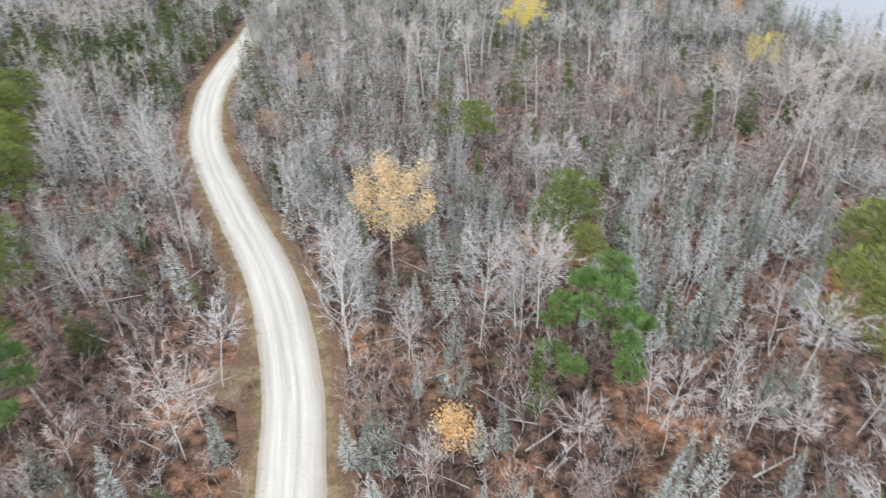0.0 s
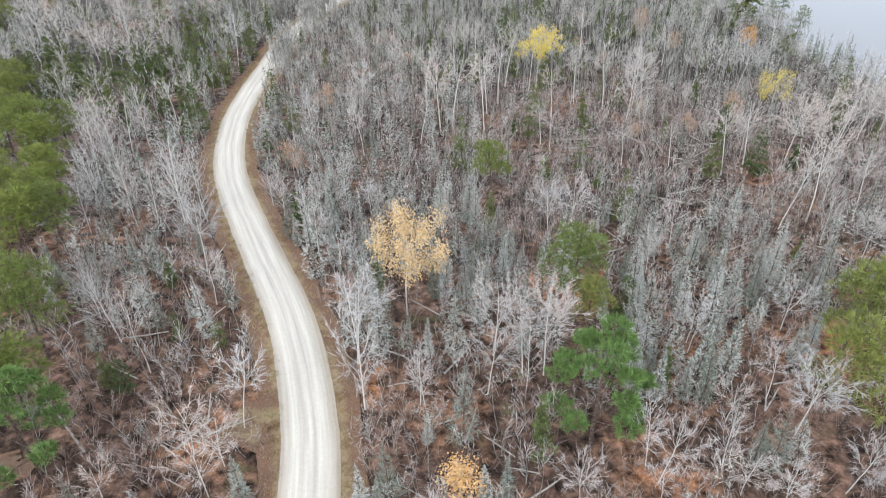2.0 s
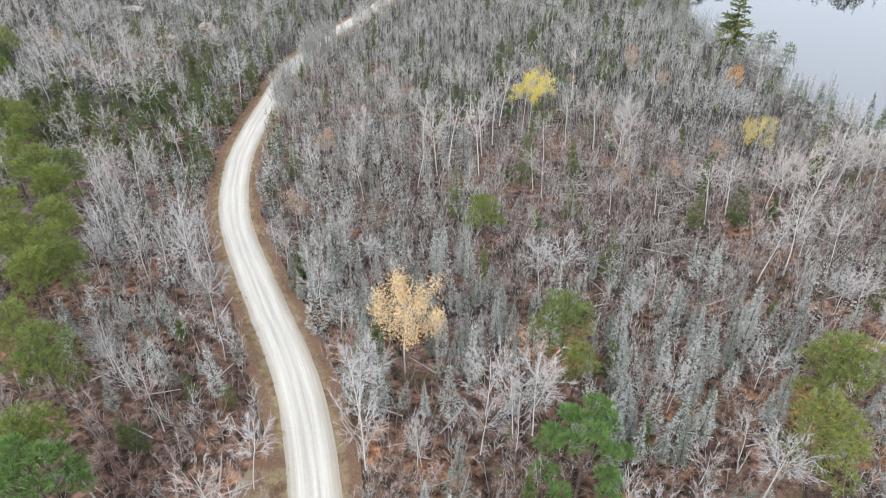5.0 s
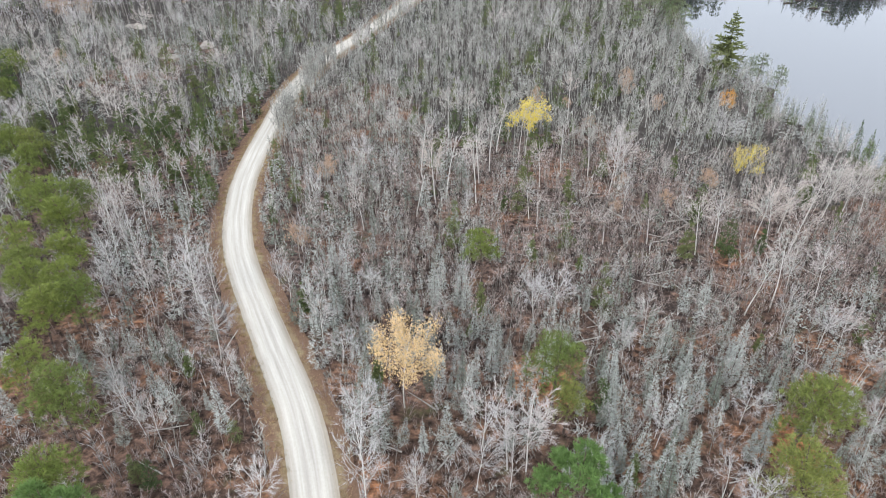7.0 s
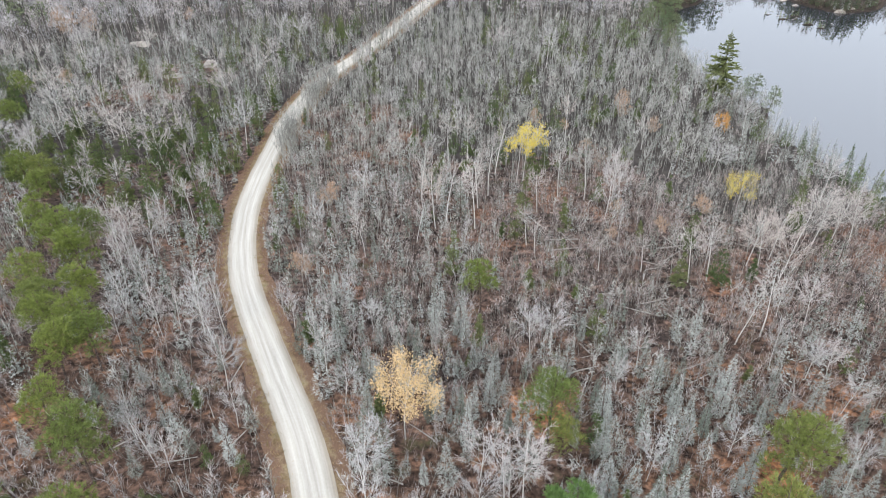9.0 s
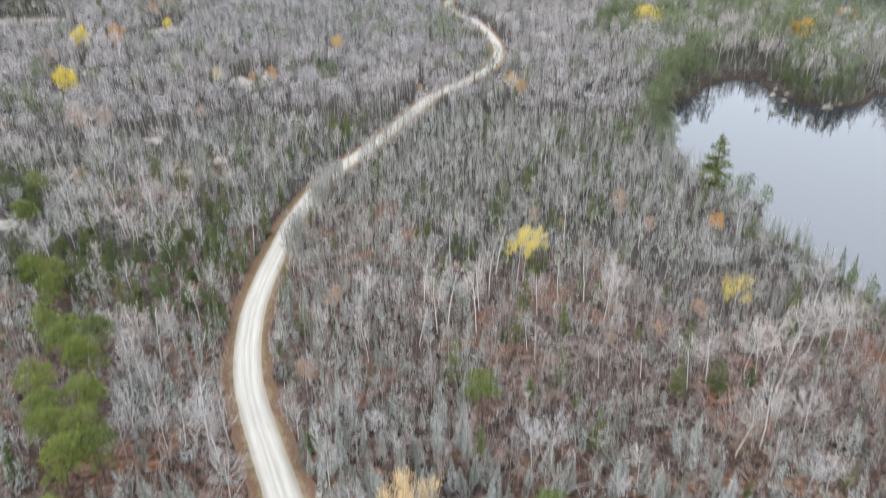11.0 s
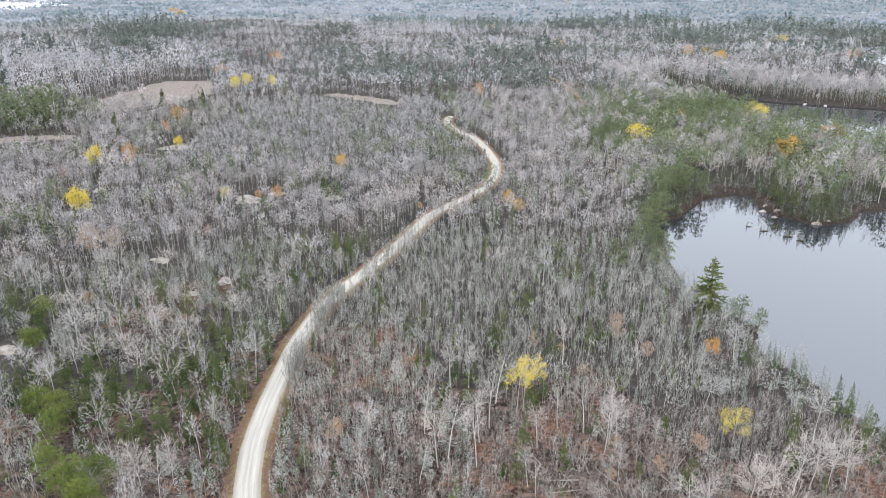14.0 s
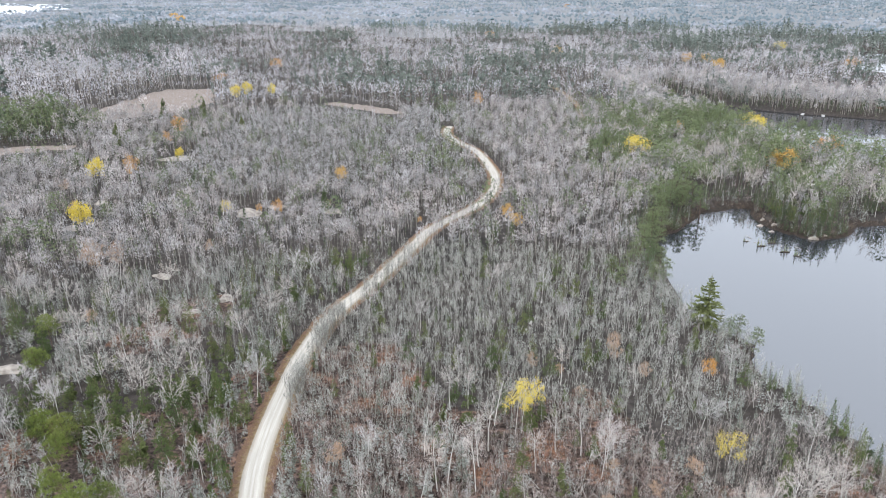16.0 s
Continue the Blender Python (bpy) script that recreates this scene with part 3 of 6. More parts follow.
def pine(seed, h, lobes=9, tufts=58, needles=9, low=0.5, reach=0.16, size=0.42, lobe=0.135):
    """A pine: tufts of needles in rounded lobes, each on a limb of its own."""
    r, s = np.random.RandomState(seed), Shape()
    trunk = curve((0, 0, -0.4), (r.normal() * 0.03, r.normal() * 0.03, 1), h * 0.95, (0, 0, 0.1), 5, r, 0.03)
    first, ring = s.tube(trunk, np.linspace(h * 0.0145, 0.03, 6), 6, WOOD)
    for i in range(lobes):
        u = low + (0.97 - low) * (i + r.uniform(0.1, 0.9)) / lobes
        a = i * 2.4 + r.uniform(-0.5, 0.5)
        out = h * reach * min(1.0, 0.25 + 1.6 * (1 - u)) * r.uniform(0.8, 1.25)
        root = at_part(trunk, max(u - 0.06, 0.1))
        limb = curve(root, (math.cos(a), math.sin(a), 0.25), out, (0, 0, 0.35), 3, r, 0.06)
        s.tube(limb, np.linspace(h * 0.0045, 0.015, 4), 3, WOOD, tie=first + int(np.argmin(np.linalg.norm(ring - root, axis=1))))
        size_x = h * lobe * r.uniform(0.85, 1.2)
        q = r.normal(size=(tufts, 3))
        q = q / np.linalg.norm(q, axis=1, keepdims=True) * r.uniform(0.55, 1.0, (tufts, 1))
        q[:, 2] = np.abs(q[:, 2]) * 1.1 - 0.35
        c = limb[-1] + q * (size_x, size_x, size_x * 0.62)
        way = q * (1.0, 1.0, 1.0) + (0, 0, 0.75)
        p = np.repeat(c, needles, 0) + r.normal(size=(tufts * needles, 3)) * 0.10
        d = np.repeat(way, needles, 0) + r.normal(size=(tufts * needles, 3)) * 0.55
        s.blades(p, d, size * r.uniform(0.7, 1.25, len(p)), size * 0.17, CROWN, r)
    return s


def slender(seed, h, n=16, subs=1, reach=0.15, tw=0.05):
    """A young tree: one thin stem that forks into a few rising limbs with fine twigs."""
    r, s = np.random.RandomState(seed), Shape()
    st = curve((0, 0, -0.3), (r.normal() * 0.07, r.normal() * 0.07, 1), h, (r.normal() * 0.1, r.normal() * 0.1, 0.1), 3, r, 0.05)
    s.tube(st, np.linspace(0.055, 0.016, 4), 3, WOOD)
    limbs = [st[1:]]
    for i in range(3):
        a, u = i * 2.2 + r.uniform(-0.5, 0.5), r.uniform(0.4, 0.72)
        limb = curve(at_part(st, u), (math.cos(a) * 0.6, math.sin(a) * 0.6, 1.0), h * r.uniform(0.22, 0.38), (0, 0, 0.5), 2, r, 0.08)
        s.tube(limb, (0.032, 0.022, 0.010), 3, WOOD, tie=3 * int(u * 3))
        limbs.append(limb)
    for i in range(n):
        limb = limbs[i % 4]
        a = r.uniform(0, 6.283)
        d = np.array((math.cos(a), math.sin(a), r.uniform(0.8, 2.0)))
        p, ll = at_part(limb, r.uniform(0.25, 1.0)), h * reach * r.uniform(0.5, 1.1)
        s.blades(p, d, ll, tw, CROWN, r)
        d = d / np.linalg.norm(d)
        for _ in range(subs):
            s.blades(p + d * ll * r.uniform(0.25, 0.7), d + r.normal(size=3) * 0.5, ll * 0.65, tw * 0.75, CROWN, r)
    return s


def tuft(seed, h, n=8):
    """A low bush of bare shoots."""
    r, s = np.random.RandomState(seed), Shape()
    a = r.uniform(0, 6.28, n)
    p = np.stack([np.cos(a) * r.uniform(0, 0.5, n), np.sin(a) * r.uniform(0, 0.5, n), np.full(n, -0.1)], 1)
    d = np.stack([np.cos(a) * 0.55, np.sin(a) * 0.55, r.uniform(0.5, 1.4, n)], 1) + r.normal(size=(n, 3)) * 0.15
    ll = h * r.uniform(0.55, 1.1, n)
    s.blades(p, d, ll, 0.055, CROWN, r)
    d = d / np.linalg.norm(d, axis=1, keepdims=True)
    for w in (0.35, 0.6):
        s.blades(p + d * (ll * w)[:, None], d + r.normal(size=(n, 3)) * 0.45, ll * 0.5, 0.045, CROWN, r)
    return s


def far_dome(seed, h, n=26, limbs=7, stem=0.14, tw=0.11, low=0.5, wide=0.2, deep=0.5):
    """A leafless tree for the distance: a pale stem, rising limbs and a rounded dome of fine twigs."""
    r, s = np.random.RandomState(seed), Shape()
    lean = r.normal(size=2) * 0.05
    top = np.array((lean[0] * h, lean[1] * h, h * 0.86))
    s.tube([(0, 0, -0.3), top * 0.5, top], (stem, stem * 0.75, 0.04), 3, WOOD)
    mid = top * ((1 - deep * 0.5) / 0.86)
    a, c = np.arange(limbs) * 2.4 + r.uniform(-0.4, 0.4, limbs), r.uniform(-0.1, 0.95, limbs)
    out = wide * h * np.sqrt(1 - c * c)
    end = mid + np.stack([np.cos(a) * out, np.sin(a) * out, c * h * deep * 0.5], 1)
    root = top * (np.clip((end[:, 2] - out * 1.3 - 0.05 * h) / (0.86 * h), low, 0.95))[:, None]
    s.blades(root, end - root, np.linalg.norm(end - root, axis=1), stem * 0.9, WOOD, r)
    a, c = np.arange(n) * 2.4 + r.uniform(-0.6, 0.6, n), r.uniform(-0.7, 1.0, n)
    shell = np.stack([np.cos(a) * np.sqrt(1 - c * c), np.sin(a) * np.sqrt(1 - c * c), c], 1)
    p = mid + shell * (wide * h, wide * h, deep * h * 0.5) * r.uniform(0.3, 0.9, (n, 1)) ** 0.5
    d = shell * 0.5 + (0, 0, 0.8) + r.normal(size=(n, 3)) * 0.4
    s.blades(p, d, h * 0.09 * r.uniform(0.7, 1.3, n), tw * r.uniform(0.7, 1.3, n), CROWN, r)
    return s


def far_conifer(seed, h, n=40, wide=0.15, round_top=False, size=1.0):
    """A conifer for the distance: small sprays in a cone, or in a rounded crown."""
    r, s = np.random.RandomState(seed), Shape()
    s.blades([(0, 0, -0.3)], np.array([(0.01, 0, 1)]), h * 0.95, 0.28, WOOD, r)
    u, a = r.uniform(0, 1, n) ** 0.8, r.uniform(0, 6.283, n)
    if round_top:
        z, reach = h * (0.45 + 0.5 * u), h * wide * 1.5 * np.sqrt(np.clip(1 - (2 * u - 0.8) ** 2 * 0.9, 0.05, 1)) * r.uniform(0.4, 1, n)
    else:
        z, reach = h * (0.08 + 0.88 * u), h * wide * (1 - u) ** 0.8 * r.uniform(0.3, 1, n)
    p = np.stack([np.cos(a) * reach, np.sin(a) * reach, z], 1)
    d = np.stack([np.cos(a), np.sin(a), np.full(n, -0.25 if not round_top else 0.25)], 1) + r.normal(size=(n, 3)) * 0.6
    s.blades(p - d * 0.3 * size, d, size * r.uniform(0.9, 1.6, n), size * r.uniform(0.5, 0.9, n), CROWN, r)
    return s


def far_clump(seed, w, h, n=12):
    """A small patch of far woods: rounded crowns side by side."""
    r, s = np.random.RandomState(seed), Shape()
    for _ in range(n):
        x, y, hh = r.uniform(-w, w), r.uniform(-w, w), h * r.uniform(0.6, 1.1)
        a = r.uniform(0, 6.28) + np.arange(4) * 1.571
        rr = r.uniform(3.0, 5.5)
        v = [(x + rr * math.cos(t), y + rr * math.sin(t), hh * r.uniform(0.5, 0.75)) for t in a] + [(x + r.uniform(-1, 1), y + r.uniform(-1, 1), hh)]
        s.add(v, [(0, 1, 4), (1, 2, 4), (2, 3, 4), (3, 0, 4)], CROWN)
    return s


# ---- ground, road, verges, water ----
def spaced(lo, hi, mid, n, near):
    """n numbers from lo to hi, close together round mid."""
    t = np.linspace(-1, 1, n)
    k = 6.4
    half = np.where(t < 0, mid - lo, hi - mid)
    return mid + np.sign(t) * half * ((1 - near) * np.sinh(k * np.abs(t)) / math.sinh(k) + near * np.abs(t))


def grid_mesh(name, xs, ys, z, mats):
    gx, gy = np.meshgrid(xs, ys)
    v = np.stack([gx, gy, z(gx, gy)], -1).reshape(-1, 3)
    i = np.arange(len(xs) * len(ys)).reshape(len(ys), len(xs))
    f = np.stack([i[:-1, :-1], i[:-1, 1:], i[1:, 1:], i[1:, :-1]], -1).reshape(-1, 4)
    return mesh_of(name, v, f, mats, smooth=True)


def with_lines(a, lo, hi, step):
    """The numbers a, set step apart between lo and hi."""
    return np.concatenate([a[a < lo - step * 0.5], np.arange(lo, hi, step), a[a > hi + step * 0.5]])


ground = tagged(new("ground", grid_mesh("ground", with_lines(spaced(-4900, 4900, 20, 264, 0.03), 165, 470, 7.0), with_lines(spaced(-900, 4990, 150, 274, 0.03), 570, 756, 6.0), height, [LITTER, FAR_FLOOR, FAR_HAZE_BRUSH, PEAT, RUSTY_LITTER])),
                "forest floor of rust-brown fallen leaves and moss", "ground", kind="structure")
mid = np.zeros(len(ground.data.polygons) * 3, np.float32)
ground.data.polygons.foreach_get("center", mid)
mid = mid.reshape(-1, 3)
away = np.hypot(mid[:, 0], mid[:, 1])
# cover 2 is the haze-coloured ground from about 1500 m outwards
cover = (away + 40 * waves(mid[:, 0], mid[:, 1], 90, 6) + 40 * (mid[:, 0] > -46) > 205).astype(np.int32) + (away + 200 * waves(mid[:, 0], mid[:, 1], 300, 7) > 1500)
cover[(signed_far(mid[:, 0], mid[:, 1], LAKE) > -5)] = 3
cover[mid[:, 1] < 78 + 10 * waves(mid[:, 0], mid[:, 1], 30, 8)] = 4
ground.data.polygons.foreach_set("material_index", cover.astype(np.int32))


def strip(line, half, lift, mats, name, sides=7, crown=0.0, ragged=0.0, seed=0, rut=0.0):
    r = np.random.RandomState(seed)
    d = np.gradient(line, axis=0)
    d = d / np.linalg.norm(d, axis=1, keepdims=True)
    nrm = np.stack([d[:, 1], -d[:, 0]], 1)
    u = np.linspace(-1, 1, sides)
    w = np.full((len(line), 2), half) + ragged * np.stack([waves(line[:, 0], line[:, 1], 9, seed + k) * 0.6 + waves(line[:, 0], line[:, 1], 3.5, seed + k + 7) * 0.4 + r.uniform(-0.25, 0.25, len(line)) for k in (0, 1)], 1)
    off = np.where(u[None] < 0, u[None] * w[:, :1], u[None] * w[:, 1:])
    p = line[:, None] + nrm[:, None] * off[..., None]
    z = height(line[:, 0], line[:, 1])[:, None] * 0.5 + height(p[..., 0], p[..., 1]) * 0.5 + lift + crown * (1 - u[None] ** 2)
    v = np.concatenate([p, z[..., None]], -1).reshape(-1, 3)
    i = np.arange(len(v)).reshape(len(line), sides)
    f = np.stack([i[:-1, :-1], i[:-1, 1:], i[1:, 1:], i[1:, :-1]], -1).reshape(-1, 4)
    run = np.concatenate([[0], np.cumsum(np.hypot(*np.diff(line, axis=0).T))])
    uv = np.stack([np.broadcast_to((u + 1) / 2, (len(line), sides)), np.broadcast_to(run[:, None] / 5, (len(line), sides))], -1).reshape(-1, 2)
    return mesh_of(name, v, f, mats, uv=uv, smooth=True)


tagged(new("verge", strip(ROAD, 4.7, 0.20, [VERGE], "verge", 13, 0.06, 0.5, 11)), "strip of dry ochre grass beside the gravel road", "verge", kind="structure")
tagged(new("road", strip(ROAD, 2.65, 0.30, [GRAVEL], "road", 11, 0.14, 0.06, 5)), "pale packed gravel forest road with wheel tracks", "road", kind="structure")
tagged(new("track", strip(TRACK, 1.7, 0.16, [SOIL], "track", 7, 0.0, 0.6, 21)), "overgrown side track of bare brown soil", "track", kind="structure")
tagged(new("apron", strip(APRON, 2.6, 0.20, [VERGE], "apron", 7, 0.0, 0.7, 27)), "gravelly grass pull-off beside the road", "verge", kind="structure")
tagged(new("far_track", strip(FAR_TRACK, 2.6, 0.5, [VERGE], "far_track", 5, 0.0, 0.6, 23)), "sandy forest track between far trees", "track", kind="structure")

for name, (x0, y0, x1, y1), label in (("lake", (70, 95, 345, 355), "still dark lake reflecting the overcast sky"), ("river", (170, 430, 640, 755), "narrow dark river behind the wooded point"),
                                      ("pond", (480, 750, 910, 1160), "far stretch of pale still water"), ("far_lake", (-3600, 2200, -1400, 3800), "distant lake on the horizon")):
    me = mesh_of(name, [(x0, y0, WATER_LEVEL), (x1, y0, WATER_LEVEL), (x1, y1, WATER_LEVEL), (x0, y1, WATER_LEVEL)], [(0, 1, 2, 3)], [RIVER_WATER if name == "river" else WATER])
    tagged(new(name, me), label, "water", kind="structure")


def sheet(name, poly, lift, mat, step, label):
    """A patch of ground inside an outline, lying on the land."""
    q = np.array(poly, float)
    xs, ys = np.arange(q[:, 0].min() - step, q[:, 0].max() + step, step), np.arange(q[:, 1].min() - step, q[:, 1].max() + step, step)
    return tagged(new(name, grid_mesh(name, xs, ys, lambda u, v: height(u, v) + np.clip(signed_far(u, v, poly) * 0.1 + waves(u, v, 14, 3) * 0.3, -0.8, lift), [mat])), label, "meadow", kind="structure")


sheet("meadow", MEADOW, 0.5, MEADOW_GRASS, 4.0, "open pale meadow of dry sedge")
sheet("wet_meadow", WET_MEADOW, 0.5, MEADOW_GRASS, 4.0, "thin strip of pale dry sedge between woods")
sheet("sedge_strip", SEDGE, 0.5, MEADOW_GRASS, 4.0, "pale sedge strip below the dark woods")

# ---- planting ----
def free_of_ways(x, y, road_gap=4.2):
    ok = line_far(x, y, ROAD) > road_gap
    ok &= line_far(x, y, TRACK) > 2.2
    ok &= line_far(x, y, FAR_TRACK[::2]) > 3.0
    ok &= water_far(x, y) < -1.0
    away = np.hypot(x, y)
    for patch in (MEADOW, WET_MEADOW, SEDGE):
        for back in (0, 14, 28, 42):
            ok &= signed_far(x + x / away * back, y + y / away * back, patch) < 0
    return ok & (np.hypot(x, y) > 12)


def scatter(near, far, step, seed, margin=30, slant=0.72):
    """Places on a jittered grid, between two distances ahead."""
    r = np.random.RandomState(seed)
    ys = np.arange(max(near * 0.6, 14), far, step)
    xs = np.arange(-far * slant - margin, far * slant + margin, step)
    x, y = [a.ravel() for a in np.meshgrid(xs, ys)]
    x, y = x + r.uniform(-0.55, 0.55, x.shape) * step, y + r.uniform(-0.55, 0.55, x.shape) * step
    d = np.hypot(x, y)
    k = (d >= near) & (d < far) & (np.abs(x) < y * slant + margin)
    return x[k], y[k]


def part(name, me, parent, label=""):
    ob = new(name, me)
    ob.parent = parent
    if label:
        ob["label"] = label
    return ob


def split_meshes(name, shape, mats, names=("trunk", "crown")):
    """The parts of a plant as meshes: all of one material number each."""
    v, f, m = shape.arrays()
    out = []
    for k, n in enumerate(names):
        fk = f[m == k]
        if len(fk):
            used, inv = np.unique(fk, return_inverse=True)
            out.append((n, mesh_of(name + "_" + n, v[used], inv.reshape(-1, 3), [mats[k]])))
    return out


def plant_thing(name, meshes, x, y, turn, scale, label, category, group="", tall=1.0, tilt=(0, 0)):
    root = new(name)
    root.empty_display_size = 0.5
    root.matrix_basis = pose(x, y, float(height(x, y)), tilt[0], tilt[1], turn) @ Matrix.Diagonal((scale, scale, scale * tall, 1))
    for n, me in meshes:
        part(n, me, root)
    return tagged(root, label, category, group)


def joined(name, shapes, mats, x, y, z, seed, lo=0.8, hi=1.2, label="", category="woods", lean=0.0, grow=None):
    """Many plants in one mesh, each turned, sized and tinted on its own."""
    r = np.random.RandomState(seed)
    pick = r.randint(len(shapes), size=len(x))
    vs, fs, ms, ts, n = [], [], [], [], 0
    for k, sh in enumerate(shapes):
        i = np.flatnonzero(pick == k)
        if not len(i):
            continue
        v, f, m = sh.arrays()
        a, s, tall, c = r.uniform(0, 6.283, len(i)), r.uniform(lo, hi, len(i)), r.uniform(0.88, 1.12, len(i)), len(i)
        s = s if grow is None else s * grow[i]
        lx, ly = r.normal(size=c) * lean, r.normal(size=c) * lean
        zz = v[None, :, 2] * (s * tall)[:, None]
        px = (v[None, :, 0] * np.cos(a)[:, None] - v[None, :, 1] * np.sin(a)[:, None]) * s[:, None] + x[i][:, None] + zz * lx[:, None]
        py = (v[None, :, 0] * np.sin(a)[:, None] + v[None, :, 1] * np.cos(a)[:, None]) * s[:, None] + y[i][:, None] + zz * ly[:, None]
        vs.append(np.stack([px, py, zz + z[i][:, None]], -1).reshape(-1, 3).astype(np.float32))
        fs.append((f[None] + (np.arange(c) * len(v))[:, None, None] + n).reshape(-1, 3))
        ms.append(np.tile(m, c))
        ts.append(np.repeat(r.uniform(0, 1, c), len(v)))
        n += c * len(v)
    if n:
        me = mesh_of(name, np.concatenate(vs), np.concatenate(fs), mats, np.concatenate(ms), np.concatenate(ts))
        return tagged(new(name, me), label, category, kind="stuff")


# ---- trees with a place of their own ----
TAKEN = []


def keep_clear(x, y, gap):
    TAKEN.append((x, y, gap))


PINES = [split_meshes("pine_tree", pine(40 + k, 13 + k, 10, 84, 9, 0.46, 0.155, 0.4, 0.135), (BROWN_BARK, PINE_NEEDLE)) for k in range(4)]
BRIGHT_PINE = split_meshes("white_pine", pine(47, 15, 17, 52, 14, 0.2, 0.25, 0.5, 0.076), (BROWN_BARK, BRIGHT_NEEDLE))
PINE_PLACES = [(-43.5, 53.4, 13), (-39.8, 43.5, 13), (-59.7, 79, 13), (-54.8, 77.7, 13), (-70.1, 100.8, 14), (-64.7, 97.7, 13), (-88, 131.6, 12), (-52, 74.4, 12), (-56.1, 72, 12), (-93.4, 132.9, 12), (4.2, 92.3, 11), (12, 61.2, 13.5),
               (38.9, 54.8, 14), (34.3, 43.8, 14), (-68.7, 88.6, 13), (13.2, 57.7, 9), (-115, 167, 12), (-86, 124, 11)]
LEFT_PINES = [(-79.2, 109.6, 12), (-66.8, 106.3, 12), (-58.8, 87.8, 12), (-64.6, 82.6, 12), (-52.1, 61.1, 11), (-123, 186.8, 12)]
for i, (x, y, h) in enumerate(PINE_PLACES + LEFT_PINES):
    plant_thing("pine_tree", PINES[i % 4], x, y, i * 77, h / (13 + i % 4) * 1.22, "green long-needled pine standing above bare trees", "tree", "green pines in the wood", 0.84)
    keep_clear(x, y, 3.0)
    keep_clear(x - x / y * 2.5, y - 2.5, 2.4)
plant_thing("white_pine_tree", BRIGHT_PINE, 11.6, 42.0, 30, 1.02, "bright green white pine with layered tufted boughs", "tree")
keep_clear(11.6, 42.0, 3.6)
keep_clear(11.0, 39.0, 2.5)
plant_thing("white_pine_tree", BRIGHT_PINE, -36.5, 38.5, 130, 1.0, "bright green white pine with a bare leaning trunk", "tree", tilt=(0, -6))
TALL_PINE = split_meshes("white_pine", spruce(336, 12, 13, 8, 10, 0.38, 2.6), (BROWN_BARK, DARK_NEEDLE))
plant_thing("white_pine_tree", TALL_PINE, 79, 207, 40, 1.6, "tall dark white pine with layered boughs on the shore", "tree")
keep_clear(79, 207, 3)
keep_clear(78, 203, 3)
LAKE_PINES = [(87, 201, 11, 1), (90, 195, 12, 2), (83, 199, 10, 3), (56, 244, 12, 1), (66, 254, 13, 2), (75, 262, 13, 0), (79, 262, 12, 3), (57, 233, 11, 0), (76, 245, 13, 1),
              (70, 239, 12, 2), (62, 247, 12, 3), (71, 252, 12, 1), (84, 300, 13, 0), (95, 325, 12, 2), (107, 334, 13, 3), (112, 345, 13, 1)]
SHORE_PINES = [split_meshes("pine_tree", pine(40 + k, 13 + k, 11, 30, 7, 0.3, 0.13, 0.55, 0.12), (BROWN_BARK, SHORE_NEEDLE)) for k in range(4)]
for x, y, h, k in LAKE_PINES:
    plant_thing("pine_tree", SHORE_PINES[k], x, y, x * 31 % 360, h / (13 + k), "green pine leaning out beside the lake shore", "tree", "pines on the lake shore")
    keep_clear(x, y, 2.0)

# leafy trees that still hold their autumn colour
def leafy(seed, h, mat, leaves, size, low, wood=WHITE_BARK, scatter_by=0.45, spread=0.27, share=0.35):
    s, ends, _ = domed(seed, h, 13, 6, 3, low * 0.85, spread * 0.82, (1 - low) * 0.95)
    add_leaves(s, ends, leaves, size, 2, seed, scatter_by, share=share)
    return split_meshes("leafy_tree", s, (wood, PALE_TWIG, mat), ("trunk", "crown", "leaves"))


GOLD_TREE = leafy(66, 15, GOLD_LEAF, 5600, 0.21, 0.5, spread=0.29, scatter_by=0.5, share=0.95)
LEMON_TREE = leafy(62, 15, LEMON_LEAF, 620, 0.34, 0.7, share=0.25)
PALE_YELLOW_TREE = leafy(68, 12, LEMON_LEAF, 1700, 0.26, 0.4, spread=0.34, share=0.8)
ORANGE_TREE = leafy(63, 8, ORANGE_LEAF, 1100, 0.26, 0.3)
APRICOT_LEAF = plant("apricot_leaf", [(0.0, (0.56, 0.33, 0.13)), (1.0, (0.60, 0.38, 0.17))], 1.2, 0.75, 0.6)
PEACH_TREE = leafy(65, 7, APRICOT_LEAF, 1500, 0.2, 0.3, spread=0.2, share=0.7)
TAN_TREE = leafy(64, 9, TAN_LEAF, 900, 0.34, 0.4)
plant_thing("golden_birch", GOLD_TREE, -6.2, 61.5, 20, 0.98, "pale-barked birch with golden autumn leaves", "tree", tilt=(0, -7))
plant_thing("young_aspen", PEACH_TREE, -0, 35.3, 70, 0.95, "small aspen with apricot-gold leaves", "tree")
for x, y in ((15, 144), (13.4, 143), (17, 146)):
    plant_thing("yellow_aspen", LEMON_TREE, x, y, x * 40, 0.95, "tall thin white aspen with lemon-yellow leaves on top", "tree", "yellow aspens")
plant_thing("yellow_aspen", PALE_YELLOW_TREE, 59.5, 131, 200, 0.78, "low aspen with pale lemon-yellow leaves", "tree")
plant_thing("orange_maple", ORANGE_TREE, 69, 172, 10, 0.88, "small maple with bright orange leaves by the lake", "tree")
